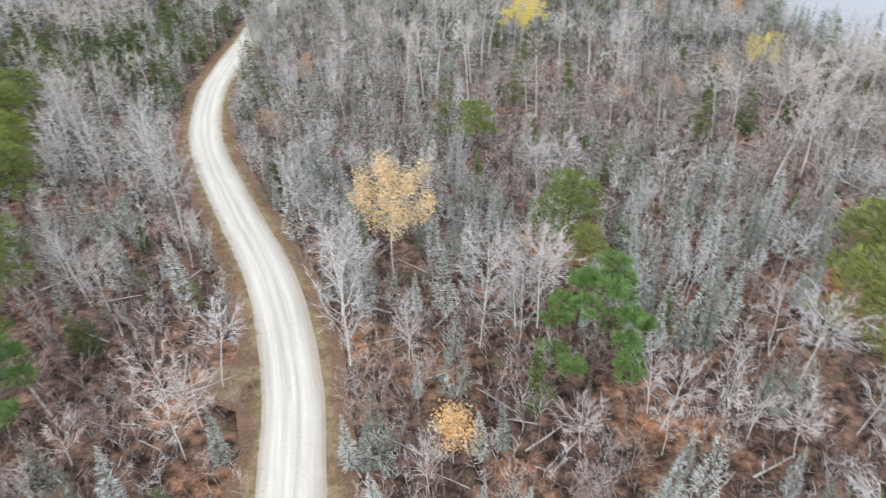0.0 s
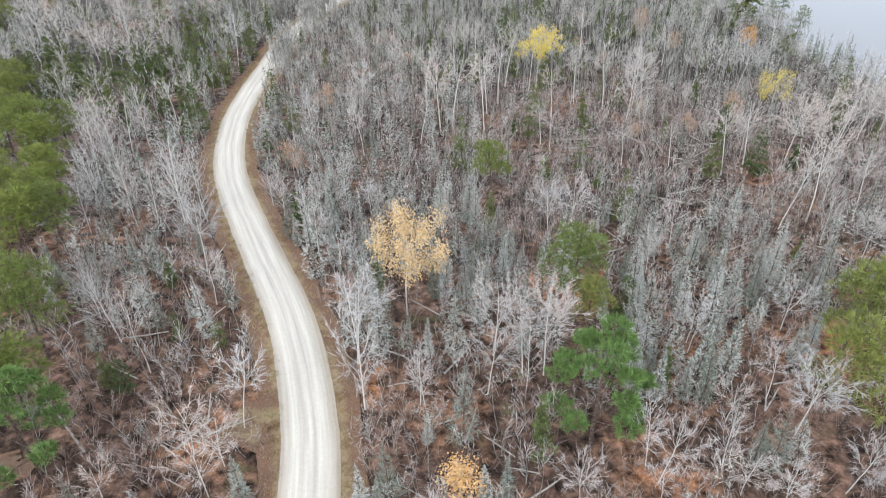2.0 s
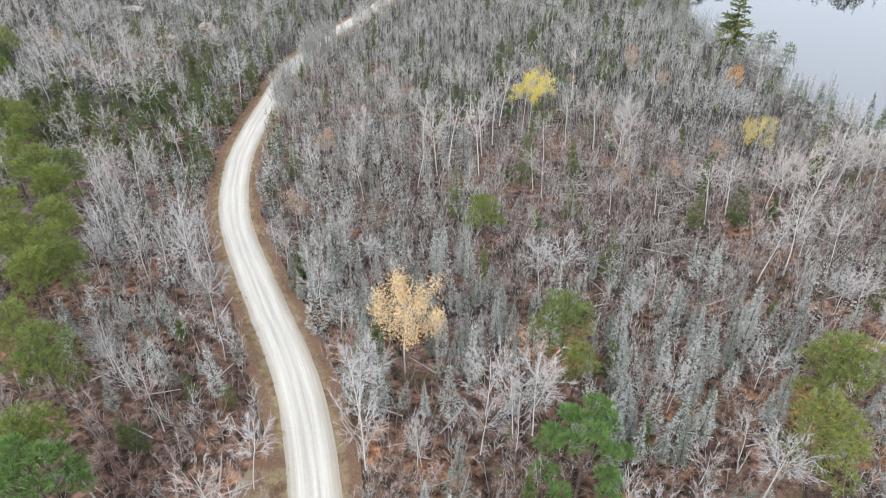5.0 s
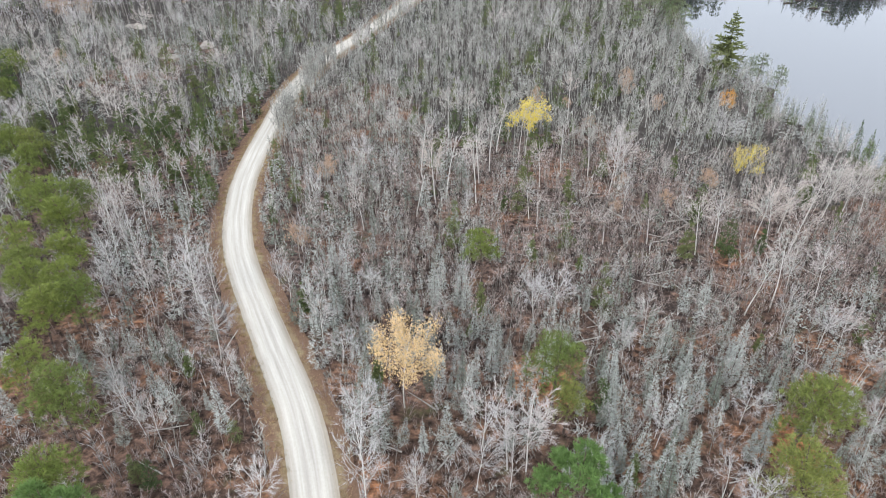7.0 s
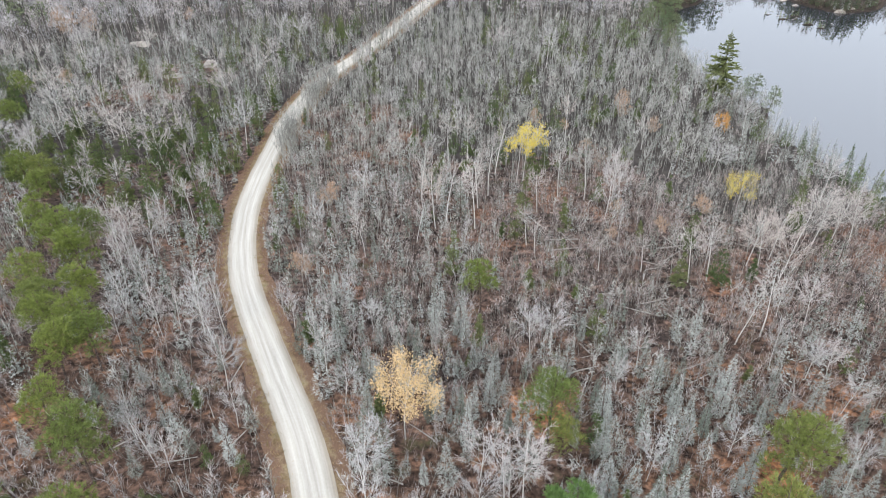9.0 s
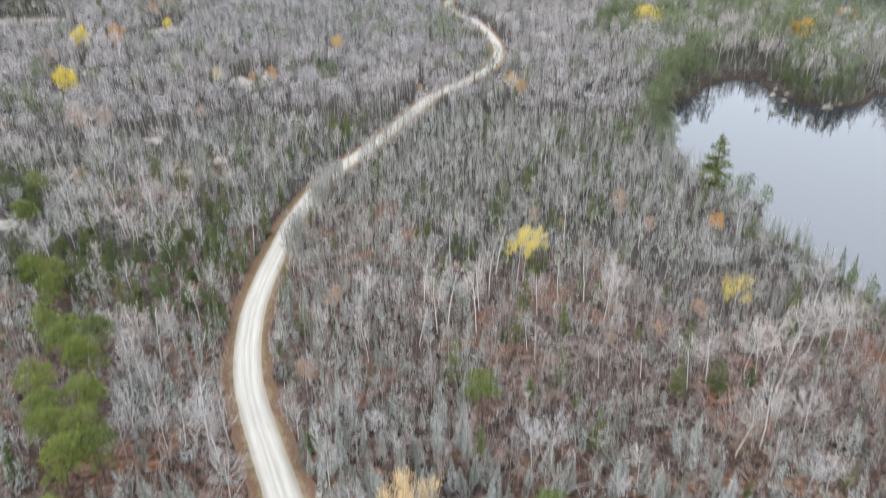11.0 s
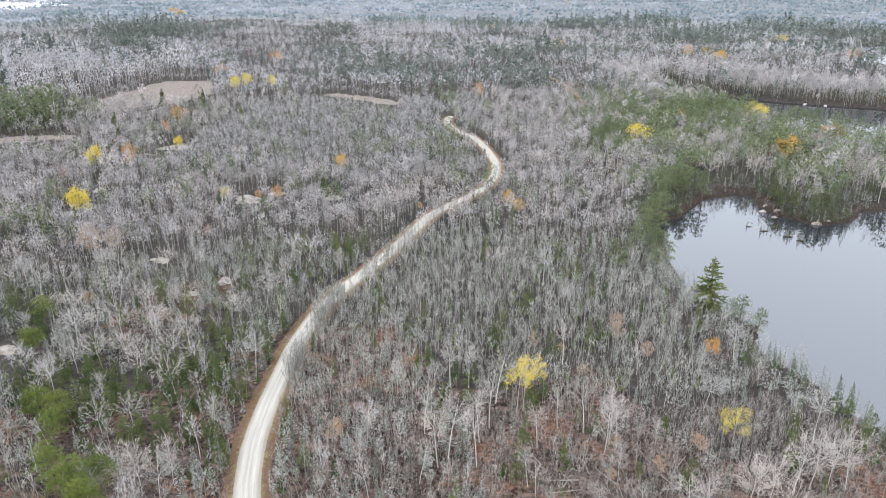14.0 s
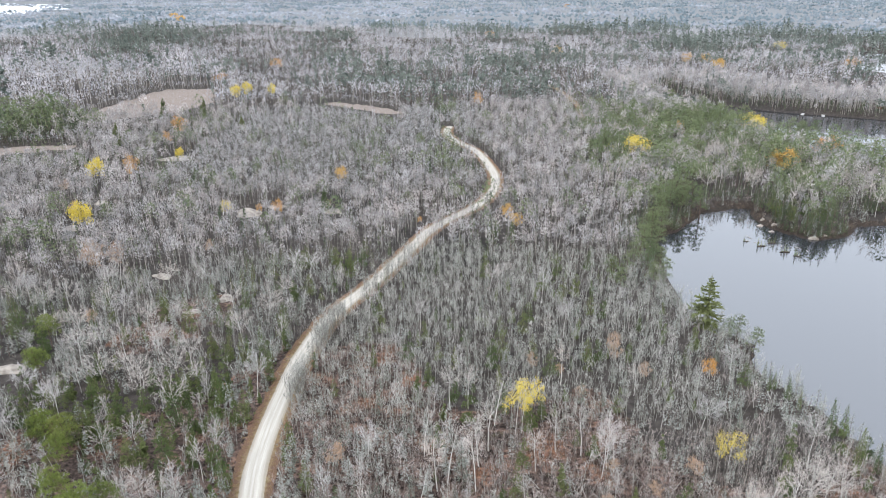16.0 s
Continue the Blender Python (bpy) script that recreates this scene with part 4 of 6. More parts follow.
for x, y, k in ((-27, 101, 0.75), (45, 181, 0.7), (-139, 247, 1.3), (-133, 250, 1.2), (33, 128, 0.5), (30, 116, 0.45)):
    plant_thing("tan_shrub", TAN_TREE, x, y, x * 13 % 360, k, "shrubby tree holding dry tan leaves", "tree", "tan shrubs")
FAR_GOLD = [(110, 440, 1.97, 2), (95, 451, 0.62, 2), (188, 405, 1.98, 0), (230, 453, 2.25, 1), (214, 540, 1.72, 2), (211, 512, 1.34, 2), (158, 513, 0.95, 1), (15, 625, 1.1, 1), (135, 1069, 1.72, 0), (312, 943, 1.59, 0), (300, 853, 1.65, 0), (457, 871, 2.6, 1),
            (499, 1173, 2.37, 2), (-204, 507, 1.61, 1), (-201, 477, 0.76, 1), (-235, 925, 2.22, 1), (-200, 667, 1.12, 2), (-205, 647, 1.09, 2), (-261, 771, 1.9, 1), (-176, 430, 0.63, 2), (-179, 671, 0.93, 2), (335, 2400, 2.6, 1), (53, 1373, 2.6, 1), (287, 943, 1.58, 0),
            (-738, 1891, 2.6, 0), (-615, 1621, 2.6, 0), (-203, 378, 1.05, 2), (-189, 391, 1.16, 1), (-169, 295, 1.03, 2), (-113, 323, 0.57, 2), (-88, 325, 0.71, 1), (-66, 380, 0.72, 0), (23, 318, 0.61, 0), (26, 306, 0.59, 0)]
FAR_LEAFY = (leafy(66, 12, BRONZE_LEAF, 1500, 0.5, 0.35, spread=0.3, scatter_by=0.7, share=0.7), ORANGE_TREE, leafy(62, 12, LEMON_LEAF, 1300, 0.5, 0.4, spread=0.3, scatter_by=0.7, share=0.7))
for i, (x, y, k, n) in enumerate(FAR_GOLD):
    proto = FAR_LEAFY[n]
    plant_thing("golden_tree", proto, x, y, i * 50, k * (1.2 if n != 1 else 1.6), "autumn tree with yellow-orange leaves far off", "tree", "coloured trees in the far woods", min(1.0, 1.1 / k))
    keep_clear(x, y, 3.5)
    keep_clear(x - x / y * 5, y - 5, 3.5)
plant_thing("red_maple", ORANGE_TREE, -98, 328, 50, 0.7, "small red-orange maple beside a rock outcrop", "tree")
plant_thing("orange_shrub", ORANGE_TREE, -19, 313, 50, 0.5, "low orange shrub beside the road", "shrub")
for x, y, gap in ((-6.2, 60.5, 3), (-0, 35.3, 2.0), (15, 144, 2), (59.5, 132, 3), (69, 172, 2), (67.5, 168, 2), (-27, 101, 2.5)):
    keep_clear(x, y, gap)

# a dead snag with broken limbs
SNAG = split_meshes("snag", bare_tree(71, 11, 16, 0, 0, 0.25, 0.16, 0.012)[0], (DEAD_BARK, DEAD_BARK))
keep_clear(-34.0, 41.0, 2.6)
keep_clear(-33.2, 38.4, 2.2)
plant_thing("dead_snag", SNAG, -34.0, 41.0, 0, 1.05, "leaning dead tree with broken grey limbs", "dead tree", tilt=(-4, -8))

# tall dark conifers standing alone over the bare woods
LONE_CONIFERS = [(-233.1, 549.8, 20), (-205.7, 561.1, 17), (-233, 468.8, 17), (-66.6, 332, 12), (-161.4, 517.8, 13)]
LONE = split_meshes("lone_conifer", cone(345, 12, 700, 0.22, 0.9, 0.5, -0.1, 0.8, 0.4), (BROWN_BARK, DARK_NEEDLE))
for i, (x, y, h) in enumerate(LONE_CONIFERS):
    plant_thing("green_conifer", LONE, x, y, i * 61, h / 12, "tall dark green conifer alone among bare trees", "tree", "lone conifers")
    keep_clear(x, y, 4)
    keep_clear(x - x / y * 8, y - 8, 4)

# rock outcrops in clearings
def outcrop(x, y, w, d, h, seed, label, smooth=True):
    r = np.random.RandomState(seed)
    n, k = 20, 7
    a, u = np.meshgrid(np.arange(n) * 6.2832 / n, np.linspace(0, 1, k))
    rim = 1 + 0.22 * np.sin(2 * a + r.uniform(0, 6)) + 0.14 * np.sin(3 * a + r.uniform(0, 6)) + 0.08 * np.sin(5 * a + r.uniform(0, 6))
    px, py = np.cos(a) * u * w / 2 * rim, np.sin(a) * u * d / 2 * rim
    pz = h * (1 - u ** 2.2) + 0.3 * h * waves(px, py, w / 3, seed) * (1 - u) + 0.12 * h * waves(px, py, w / 8, seed + 50) * (1 - u * u) - 0.6 * u ** 4
    v = np.stack([px, py, pz], -1).reshape(-1, 3)
    i = np.arange(n * k).reshape(k, n)
    j = np.roll(i, -1, axis=1)
    f = np.stack([i[:-1], i[1:], j[1:], j[:-1]], -1).reshape(-1, 4)
    ob = tagged(new("rock_outcrop", mesh_of("rock_outcrop", v, f, [STONE], smooth=smooth)), label, "rock", "rock outcrops")
    ob.location = (x, y, float(height(x, y)) - 0.1)
    keep_clear(x, y, max(w, d) * 0.55)
    for back in (0.6 * d, 0.6 * d + 4, 0.6 * d + 8):
        keep_clear(x - x / y * back, y - back, max(w, d) * 0.42)


for i, (rx, ry, w, d, h) in enumerate([(-104, 328, 17, 15, 1.6), (-82, 224, 7, 7, 1.2), (-90, 213, 7, 5, 0.9), (-128, 173, 10, 8, 1.4), (-178, 302, 11, 9, 1.2), (-184, 343, 9, 8, 1.2), (-180, 436, 26, 14, 1.4),
                                       (-63, 331, 12, 9, 1.0), (-112, 243, 9, 7, 0.9), (-92, 338, 9, 8, 1.2)]):
    outcrop(rx, ry, w, d, h, 400 + i, "bare pale granite outcrop among leafless trees")
for i, (rx, ry, w, d, h) in enumerate([(147.5, 320, 3.4, 2.4, 0.9), (158, 303, 5, 1.8, 0.8), (145, 328, 2.4, 2, 0.9), (164, 305.5, 2.4, 1.4, 0.6)]):
    outcrop(rx, ry, w, d, h, 420 + i, "pale boulder on the lake point", False)

# ---- the woods, from near to far ----
BIRCHES = [domed(100 + k, 13 + k * 0.8, 14, 9, 9, (0.5, 0.56, 0.48, 0.42, 0.6, 0.52)[k], (0.22, 0.2, 0.23, 0.24, 0.18, 0.21)[k], (0.42, 0.36, 0.44, 0.5, 0.34, 0.4)[k], tw=0.04, forked=k % 3 == 0)[0] for k in range(6)]
NARROW_BIRCHES = [domed(115 + k, 12, 22, 5, 5, 0.22, 0.115 + 0.015 * k, 0.72, 0.006, 0.036)[0] for k in range(3)]
TALL_ASPENS = [domed(126 + k, 13 + k, 11, 7, 5, 0.62, 0.14 + 0.012 * k, 0.3, 0.0098, 0.05)[0] for k in range(4)]
WIDE_BIRCHES = [domed(110 + k, 13, 14, 8, 7, 0.42, 0.25 + 0.015 * k, 0.4, tw=0.045, forked=k == 1)[0] for k in range(4)]
LIGHT_BIRCHES = [domed(120 + k, 12 + k, 9, 7, 4, 0.45, 0.2 + 0.015 * k, 0.42, tw=0.09)[0] for k in range(5)]
SLENDERS = [slender(130 + k, 7 + 0.5 * k, 26, 3, 0.13, 0.05) for k in range(6)]
LIGHT_SLENDERS = [slender(136 + k, 7 + 0.5 * k, 14, 1, 0.15, 0.09) for k in range(6)]
SPRUCES = [cone(160 + k, 6.5 + k * 0.6, 620, 0.135 + 0.012 * k, 0.42, 0.2) for k in range(5)]
LIGHT_SPRUCES = [cone(170 + k, 6.5 + k * 0.6, 115, 0.14 + 0.012 * k, 0.55, 0.36) for k in range(5)]
SHRUBS = [sapling(190 + k, 3.2 + 0.4 * k, 4, 9, 2, 0.15, 0.3) for k in range(5)]
GREY_SHRUBS = [sapling(140 + k, 4.6 + k * 0.5, 4, 10, 2, 0.14, 0.32) for k in range(5)]
LIGHT_SHRUBS = [sapling(196 + k, 3.2 + 0.4 * k, 3, 6, 1, 0.18, 0.32) for k in range(4)]
TUFTS = [tuft(180 + k, 1.4 + 0.25 * k) for k in range(5)]

NARROW_MESHES = [split_meshes("bare_birch", s, (WHITE_BARK, PALE_TWIG)) for s in NARROW_BIRCHES]
ASPEN_MESHES = [split_meshes("bare_aspen", s, (WHITE_BARK, WARM_TWIG)) for s in TALL_ASPENS]
WIDE_MESHES = [split_meshes("bare_birch", s, (WHITE_BARK, WARM_TWIG)) for s in WIDE_BIRCHES]
BIRCH_MESHES = [split_meshes("bare_birch", s, (WHITE_BARK, PALE_TWIG)) for s in BIRCHES]
SPRUCE_MESHES = [split_meshes("spruce_tree", s, (BROWN_BARK, SAGE_NEEDLE)) for s in SPRUCES]
NEAR_DOMES = [(-13, 85.6, 7), (-18.7, 74.8, 8), (-15, 68.2, 8), (-20.5, 86.7, 7), (11.6, 80.7, 10), (14.7, 81, 10), (3.3, 54.7, 11), (6.2, 51.9, 11), (8.3, 51.7, 12), (2.6, 48.8, 9), (-8.9, 59.2, 7), (27.2, 77.7, 8),
              (22.9, 71.7, 7), (23.6, 55.3, 6), (34.9, 59.6, 8), (29.3, 48.4, 8), (51.3, 75.6, 8), (52.8, 67.9, 8), (54.6, 76.2, 8), (-28.5, 63, 8), (-65.2, 80.4, 7), (16.8, 38.4, 9), (10, 36.2, 7), (16.2, 35.8, 6),
              (30, 43.5, 11), (32.1, 37.6, 8), (26.2, 35.3, 7), (23.9, 56.9, 7)]
MID_DOMES = [(-2.3, 155.5, 13), (2.3, 155.7, 13), (-7.7, 132.9, 13), (-2.3, 123, 14), (-4.3, 120.3, 14), (4.4, 129.4, 14), (6.8, 135.6, 15), (8.7, 147.4, 14), (3.7, 120.2, 14), (16.8, 127.7, 11), (22.2, 136.1, 12), (-7.8, 114.7, 10),
             (-17.1, 108.7, 9), (13.5, 113.6, 9), (14.8, 110.6, 8), (25.4, 193.2, 9), (27.8, 134.7, 13), (41.4, 101.7, 12), (44.9, 102.3, 13), (43.9, 83.9, 12), (48.5, 85.9, 13), (33.8, 105, 8), (25.9, 104.5, 8), (49, 146.7, 8),
             (46.3, 163.3, 9), (27.7, 168.9, 12), (-54.3, 122, 9)]
WIDE_DOMES = [(53.5, 107.2, 13), (58.5, 109.4, 13), (55.2, 106, 12), (64.4, 112.9, 14), (68.3, 114.4, 14), (72.9, 116.1, 14), (75.7, 114.9, 13), (57.3, 101.7, 12), (-61.2, 109.7, 12), (-64.4, 110, 12), (-56.8, 107.6, 12), (-74.5, 135.1, 10),
              (-80.1, 131.7, 10), (-65, 151.5, 7)]
SLIM_BIRCHES = [(-56, 112.4, 13), (-65.8, 158.2, 10), (-56.6, 136.2, 8), (-40, 84.6, 15), (-37.4, 81.5, 14), (-36.7, 84.8, 13), (-57.8, 100.9, 13), (-57.7, 96.7, 14), (-51.5, 92.4, 13), (-51.2, 83.9, 14), (-51.9, 80.9, 12), (-43.7, 84.1, 11),
                (-46.2, 83.1, 12), (-36.8, 56.1, 11), (-34.6, 55.2, 9), (-41.1, 60.5, 10), (-9.1, 46.2, 15), (-3.4, 46.9, 8), (-12.7, 128.3, 10), (8.2, 197.5, 10), (30.8, 126, 17), (32.6, 129.9, 16), (42.9, 130.9, 8), (-26.8, 100.6, 9),
                (31.8, 116.9, 10), (16.1, 40.1, 9), (22.7, 40.1, 8), (-3.9, 47.1, 9)]
SPREADING = [(-23.8, 40.7, 9), (-20.6, 39.3, 8), (-20.9, 35.9, 8), (-30, 35.8, 6), (24.5, 45.4, 7), (23.3, 37.2, 7)]
TALL = (13, 13.8, 14.6, 15.4, 16.2, 17)
for i, (bx, by, h) in enumerate(NEAR_DOMES):
    k = (0, 2, 3, 5)[i % 4]
    plant_thing("bare_birch", BIRCH_MESHES[k], bx, by, i * 83, h / TALL[k] * 1.05, "leafless white-barked birch with a pale lacy crown", "tree", "bare birches", 0.95, ((i * 7 % 5) - 2, (i * 5 % 5) - 2))
    keep_clear(bx, by, 2.0)
for i, (bx, by, h) in enumerate(MID_DOMES):
    k = i % 4
    plant_thing("bare_aspen", ASPEN_MESHES[k], bx, by, i * 83, h / (13 + k) * 1.08, "tall leafless aspen with a white stem and small domed crown", "tree", "bare birches", 1.0, ((i * 7 % 5) - 2, (i * 5 % 5) - 2))
    keep_clear(bx, by, 1.8)
    keep_clear(bx - bx / by * 3, by - 3, 1.8)
    keep_clear(bx - bx / by * 6, by - 6, 1.6)
for i, (bx, by, h) in enumerate(WIDE_DOMES):
    plant_thing("bare_birch", WIDE_MESHES[i % 4], bx, by, i * 83, h / 13, "leafless birch with a wide pale pinkish dome of twigs", "tree", "bare birches", 1.0)
    keep_clear(bx, by, 3.0)
for i, (bx, by, h) in enumerate(SLIM_BIRCHES):
    plant_thing("bare_birch", NARROW_MESHES[i % 3], bx, by, i * 83, h / 12, "slender leafless birch with rising pale branches", "tree", "bare birches", 1.0, ((i * 7 % 5) - 2, (i * 5 % 5) - 2))
    keep_clear(bx, by, 1.6)
for i, (bx, by, h) in enumerate(SPREADING):
    plant_thing("bare_birch", WIDE_MESHES[i % 4], bx, by, i * 83, h / 13, "low spreading leafless birch beside the road", "tree", "bare birches", 0.9)
    keep_clear(bx, by, 2.5)
LEFT_BIRCHES = [(-124, 191), (-118, 194), (-108, 175), (-101, 161), (-96, 164), (-90, 167), (-83, 156), (-70, 149), (-98, 181), (-89, 183), (-78, 169), (-149, 213), (-138, 209), (-99, 199), (-114, 208), (-87, 200), (-85, 163),
                (-76, 175), (-158, 229), (-132, 214), (-106, 184), (-66, 190), (-62, 205), (-75, 212), (-120, 228), (-105, 232)]
for i, (bx, by) in enumerate(LEFT_BIRCHES):
    plant_thing("bare_birch", WIDE_MESHES[i % 4], bx, by, i * 67, 0.92 + 0.05 * (i * 7 % 5), "leafless birch with a wide pale pinkish dome of twigs", "tree", "bare birches", 0.88)
    keep_clear(bx, by, 3.2)
POINT_BIRCHES = [(142, 412), (155, 432), (166, 433), (182, 459), (164, 402), (153, 364), (147, 389), (123, 395), (186, 353), (197, 365), (194, 342), (205, 354), (199, 330), (166, 346), (168, 388), (98, 388), (80, 361), (150, 421), (159, 418),
                 (137, 400), (173, 441), (180, 364), (210, 368), (220, 360), (203, 376), (158, 376), (140, 376), (128, 360)]
for i, (bx, by) in enumerate(POINT_BIRCHES):
    plant_thing("bare_birch", WIDE_MESHES[i % 4], bx, by, i * 67, 1.05 + 0.07 * (i * 7 % 5), "tall leafless birch with a pale dome above the lake point", "tree", "bare birches", 1.05)
    keep_clear(bx, by, 3.0)
LEFT_CONIFERS = [(9, 175), (22, 206), (29, 232), (35, 221), (40, 227), (43, 212), (9, 242), (25, 172), (17, 144), (48, 252), (36, 246), (-139, 199), (-92, 150), (-84, 148), (-69, 145), (-64, 126), (-71, 179), (-72, 214), (-84, 196), (-53, 226),
                 (-57, 221), (-49, 256), (-41, 243), (-38, 255), (-123, 183), (-84, 219), (-95, 204), (-101, 153), (-81, 139), (-81, 133), (-54, 173), (-56, 201), (-46, 249), (-43, 252), (-60, 252), (-137, 192)]
BUSHY = [split_meshes("green_conifer", cone(310 + k, 8 + k, 1350, 0.2 + 0.02 * k, 0.42, 0.34, 0.1, 0.62, 0.3, 0.1, 46), (BROWN_BARK, DARK_NEEDLE)) for k in range(4)]
for i, (bx, by) in enumerate(LEFT_CONIFERS):
    plant_thing("green_conifer", BUSHY[i % 4], bx, by, i * 57, (1.15, 0.9, 1.0, 0.8)[i % 4] * (1.15 if bx < -60 and by < 160 else 1.1), "dark olive-green bushy conifer", "tree", "green conifers", (1.1, 1.0, 0.9)[i % 3])
    keep_clear(bx, by, 3.2)
    keep_clear(bx - bx / by * 3, by - 3, 1.8)
GREEN_CONIFERS = [(-80.7, 159.8, 9), (-79.2, 151.3, 9), (-67, 133.1, 10), (-65.7, 173.2, 9), (-97.1, 160.2, 8), (-119.5, 177.3, 9), (19.6, 197.9, 9), (12.2, 194.7, 8), (-8.1, 165.5, 8), (-1.6, 157.9, 8), (-32.7, 159.5, 6), (76.3, 167.2, 8),
                  (38.6, 99.2, 8), (46, 100.4, 9), (56.1, 242.8, 11), (36.4, 175.6, 7), (-34.8, 49.1, 5), (-33, 48.1, 5), (-25.5, 55.1, 4)]
for i, (bx, by, h) in enumerate(GREEN_CONIFERS):
    plant_thing("green_conifer", BUSHY[i % 4], bx, by, i * 57, h / (8 + i % 4), "dark olive-green bushy conifer", "tree", "green conifers", 1.05)
    keep_clear(bx, by, 0.4 * h)
    keep_clear(bx - bx / by * 3.5, by - 3.5, 0.3 * h)
INLET_PINES = [(93, 445), (81, 420), (97, 429), (163, 515), (182, 537), (198, 549), (154, 462), (222, 486), (247, 497), (264, 478), (243, 418), (231, 441), (107, 334), (115, 342), (116, 332), (91, 314), (89, 300), (79, 270), (151, 646),
               (171, 645), (175, 604), (104, 342), (98, 326), (108, 348), (87, 437), (90, 420), (170, 522), (190, 530), (225, 470), (252, 470), (83, 292), (74, 274), (70, 262)]
SPRUCE_PLACES = [(-39.8, 69, 8), (-35.9, 67.8, 8), (-38.7, 70.9, 7), (-50.4, 67.9, 7), (-22.8, 121.6, 8), (-15, 106.7, 7), (-0.4, 75.3, 7), (-20.2, 94.6, 7), (4.8, 67.5, 7), (-10.2, 85.9, 6), (-3.2, 86.4, 6), (0.4, 68, 6),
                 (-2.5, 91.4, 6), (7.3, 71.3, 5), (37.4, 70, 10), (32.4, 62.8, 8), (30, 61.6, 8), (35.7, 66.9, 9), (29.6, 72.8, 7), (29.1, 74.2, 7), (24.4, 63.6, 6), (42.2, 66.6, 8), (37.8, 85.5, 8), (39, 67.6, 8),
                 (26.7, 52.4, 8), (39.8, 63.7, 7), (20.2, 63.6, 6), (18.5, 48, 7), (0.2, 42.2, 10), (2.1, 35.6, 6), (3.9, 36.2, 6), (-5.4, 34.7, 9), (-17.8, 35.3, 7)]
for i, (bx, by, h) in enumerate(SPRUCE_PLACES):
    k = i * 3 % 5
    plant_thing("spruce_tree", SPRUCE_MESHES[k], bx, by, i * 71, h / (6.5 + k * 0.6), "small grey-green spruce with drooping boughs", "tree", "grey spruces")
    keep_clear(bx, by, 1.3)

for i, (bx, by) in enumerate(INLET_PINES):
    plant_thing("pine_tree", SHORE_PINES[i % 4], bx, by, i * 53, (1.45, 1.2, 1.3, 1.1)[i % 4] * (1.0 if by < 400 else 1.2), "full green pine standing over the bare woods", "tree", "pines beyond the lake")
    keep_clear(bx, by, 2.6)

SHORE_SPRUCES = [split_meshes("shore_spruce", cone(330 + k, 8, 700, 0.13 + 0.015 * k, 0.42, 0.22), (BROWN_BARK, DARK_NEEDLE)) for k in range(3)]
LAKE_EDGE = [(90.9, 148.8, 12), (96.7, 153, 10), (91.6, 137, 11), (88.7, 161, 6), (86.6, 171.6, 6), (88.8, 167.7, 5), (95.2, 135.3, 9), (87, 130, 7), (88, 166, 7.5), (84, 169, 6)]
for i, (bx, by, h) in enumerate(LAKE_EDGE):
    plant_thing("shore_spruce", SHORE_SPRUCES[i % 3], bx, by, i * 61, h / 8, "dark pointed spruce at the lake edge", "tree", "spruces at the lake edge")
    keep_clear(bx, by, 2.2)
    keep_clear(bx - bx / by * 4, by - 4, 2.2)
    keep_clear(bx - bx / by * 7, by - 7, 2.0)
for i, (bx, by, k) in enumerate([(-143, 258, 1.25), (-148, 262, 1.1), (-138, 262, 1.0), (-189, 325, 0.8), (-211, 358, 0.9), (45, 186, 0.75), (51, 171, 0.6), (21, 177, 0.6), (41, 119, 0.5), (51, 126, 0.7), (28, 174, 0.5), (32, 163, 0.5),
                                 (-118, 200, 0.8), (-27.5, 127, 0.8), (-104, 270, 0.7), (-66, 333, 0.6)]):
    plant_thing("tan_shrub", TAN_TREE, bx, by, i * 37, k, "shrubby tree holding dry tan leaves", "tree", "tan shrubs")
    keep_clear(bx, by, 2.2)

x, y = scatter(20, 270, 1.95, 7)
ok = free_of_ways(x, y, 3.3)
ok &= (line_far(x, y, ROAD) > 4.4) | ((y > 150) & (x > np.interp(y, ROAD[:, 1], ROAD[:, 0])))
ok &= ~((x < np.interp(y, ROAD[:, 1], ROAD[:, 0])) & (line_far(x, y, ROAD) < 4.3) & (y > 90))
for tx, ty, gap in TAKEN:
    ok &= np.hypot(x - tx, y - ty) > gap
x, y = x[ok], y[ok]
rng = np.random.RandomState(17)
left = x < np.interp(y, ROAD[:, 1], ROAD[:, 0])
young = (~left) & (y > 138 + waves(x, y, 60, 2) * 9) & (y < 300) & (x < 64)
pinkish = (~left) & (y > 84 + waves(x, y, 40, 4) * 10) & (y < 145) & (x > 2)
opening = waves(x, y, 20, 12)
# chances of: birch, slender aspen, grey spruce, pink shrub, grey shrub, green conifer
green = np.clip(0.05 + 0.09 * waves(x, y, 30, 19), 0, 0.3)
chance = np.stack([np.clip(0.012 + 0.03 * waves(x, y, 26, 8), 0, 1), np.full(len(x), 0.20), np.clip(0.30 + 0.2 * waves(x, y, 34, 9), 0.04, 1), np.full(len(x), 0.15), np.full(len(x), 0.12), 0.3 * green], 1)
chance[young] = (0.012, 0.76, 0.07, 0.02, 0.03, 0.025)
chance[pinkish] = (0.008, 0.14, 0.05, 0.46, 0.05, 0.015)
chance[left & (y > 100)] *= (1.8, 1.4, 0.75, 0.6, 0.8, 2.6)
chance[(x < -46) & (y < 140)] *= (0.35, 0.9, 1.1, 1.0, 0.8, 1.6)
chance[y < 48] *= (1.0, 1.0, 0.5, 1.3, 1.3, 0.5)
chance[left & (y < 62)] *= (0.25, 0.7, 0.45, 1.5, 1.3, 0.5)
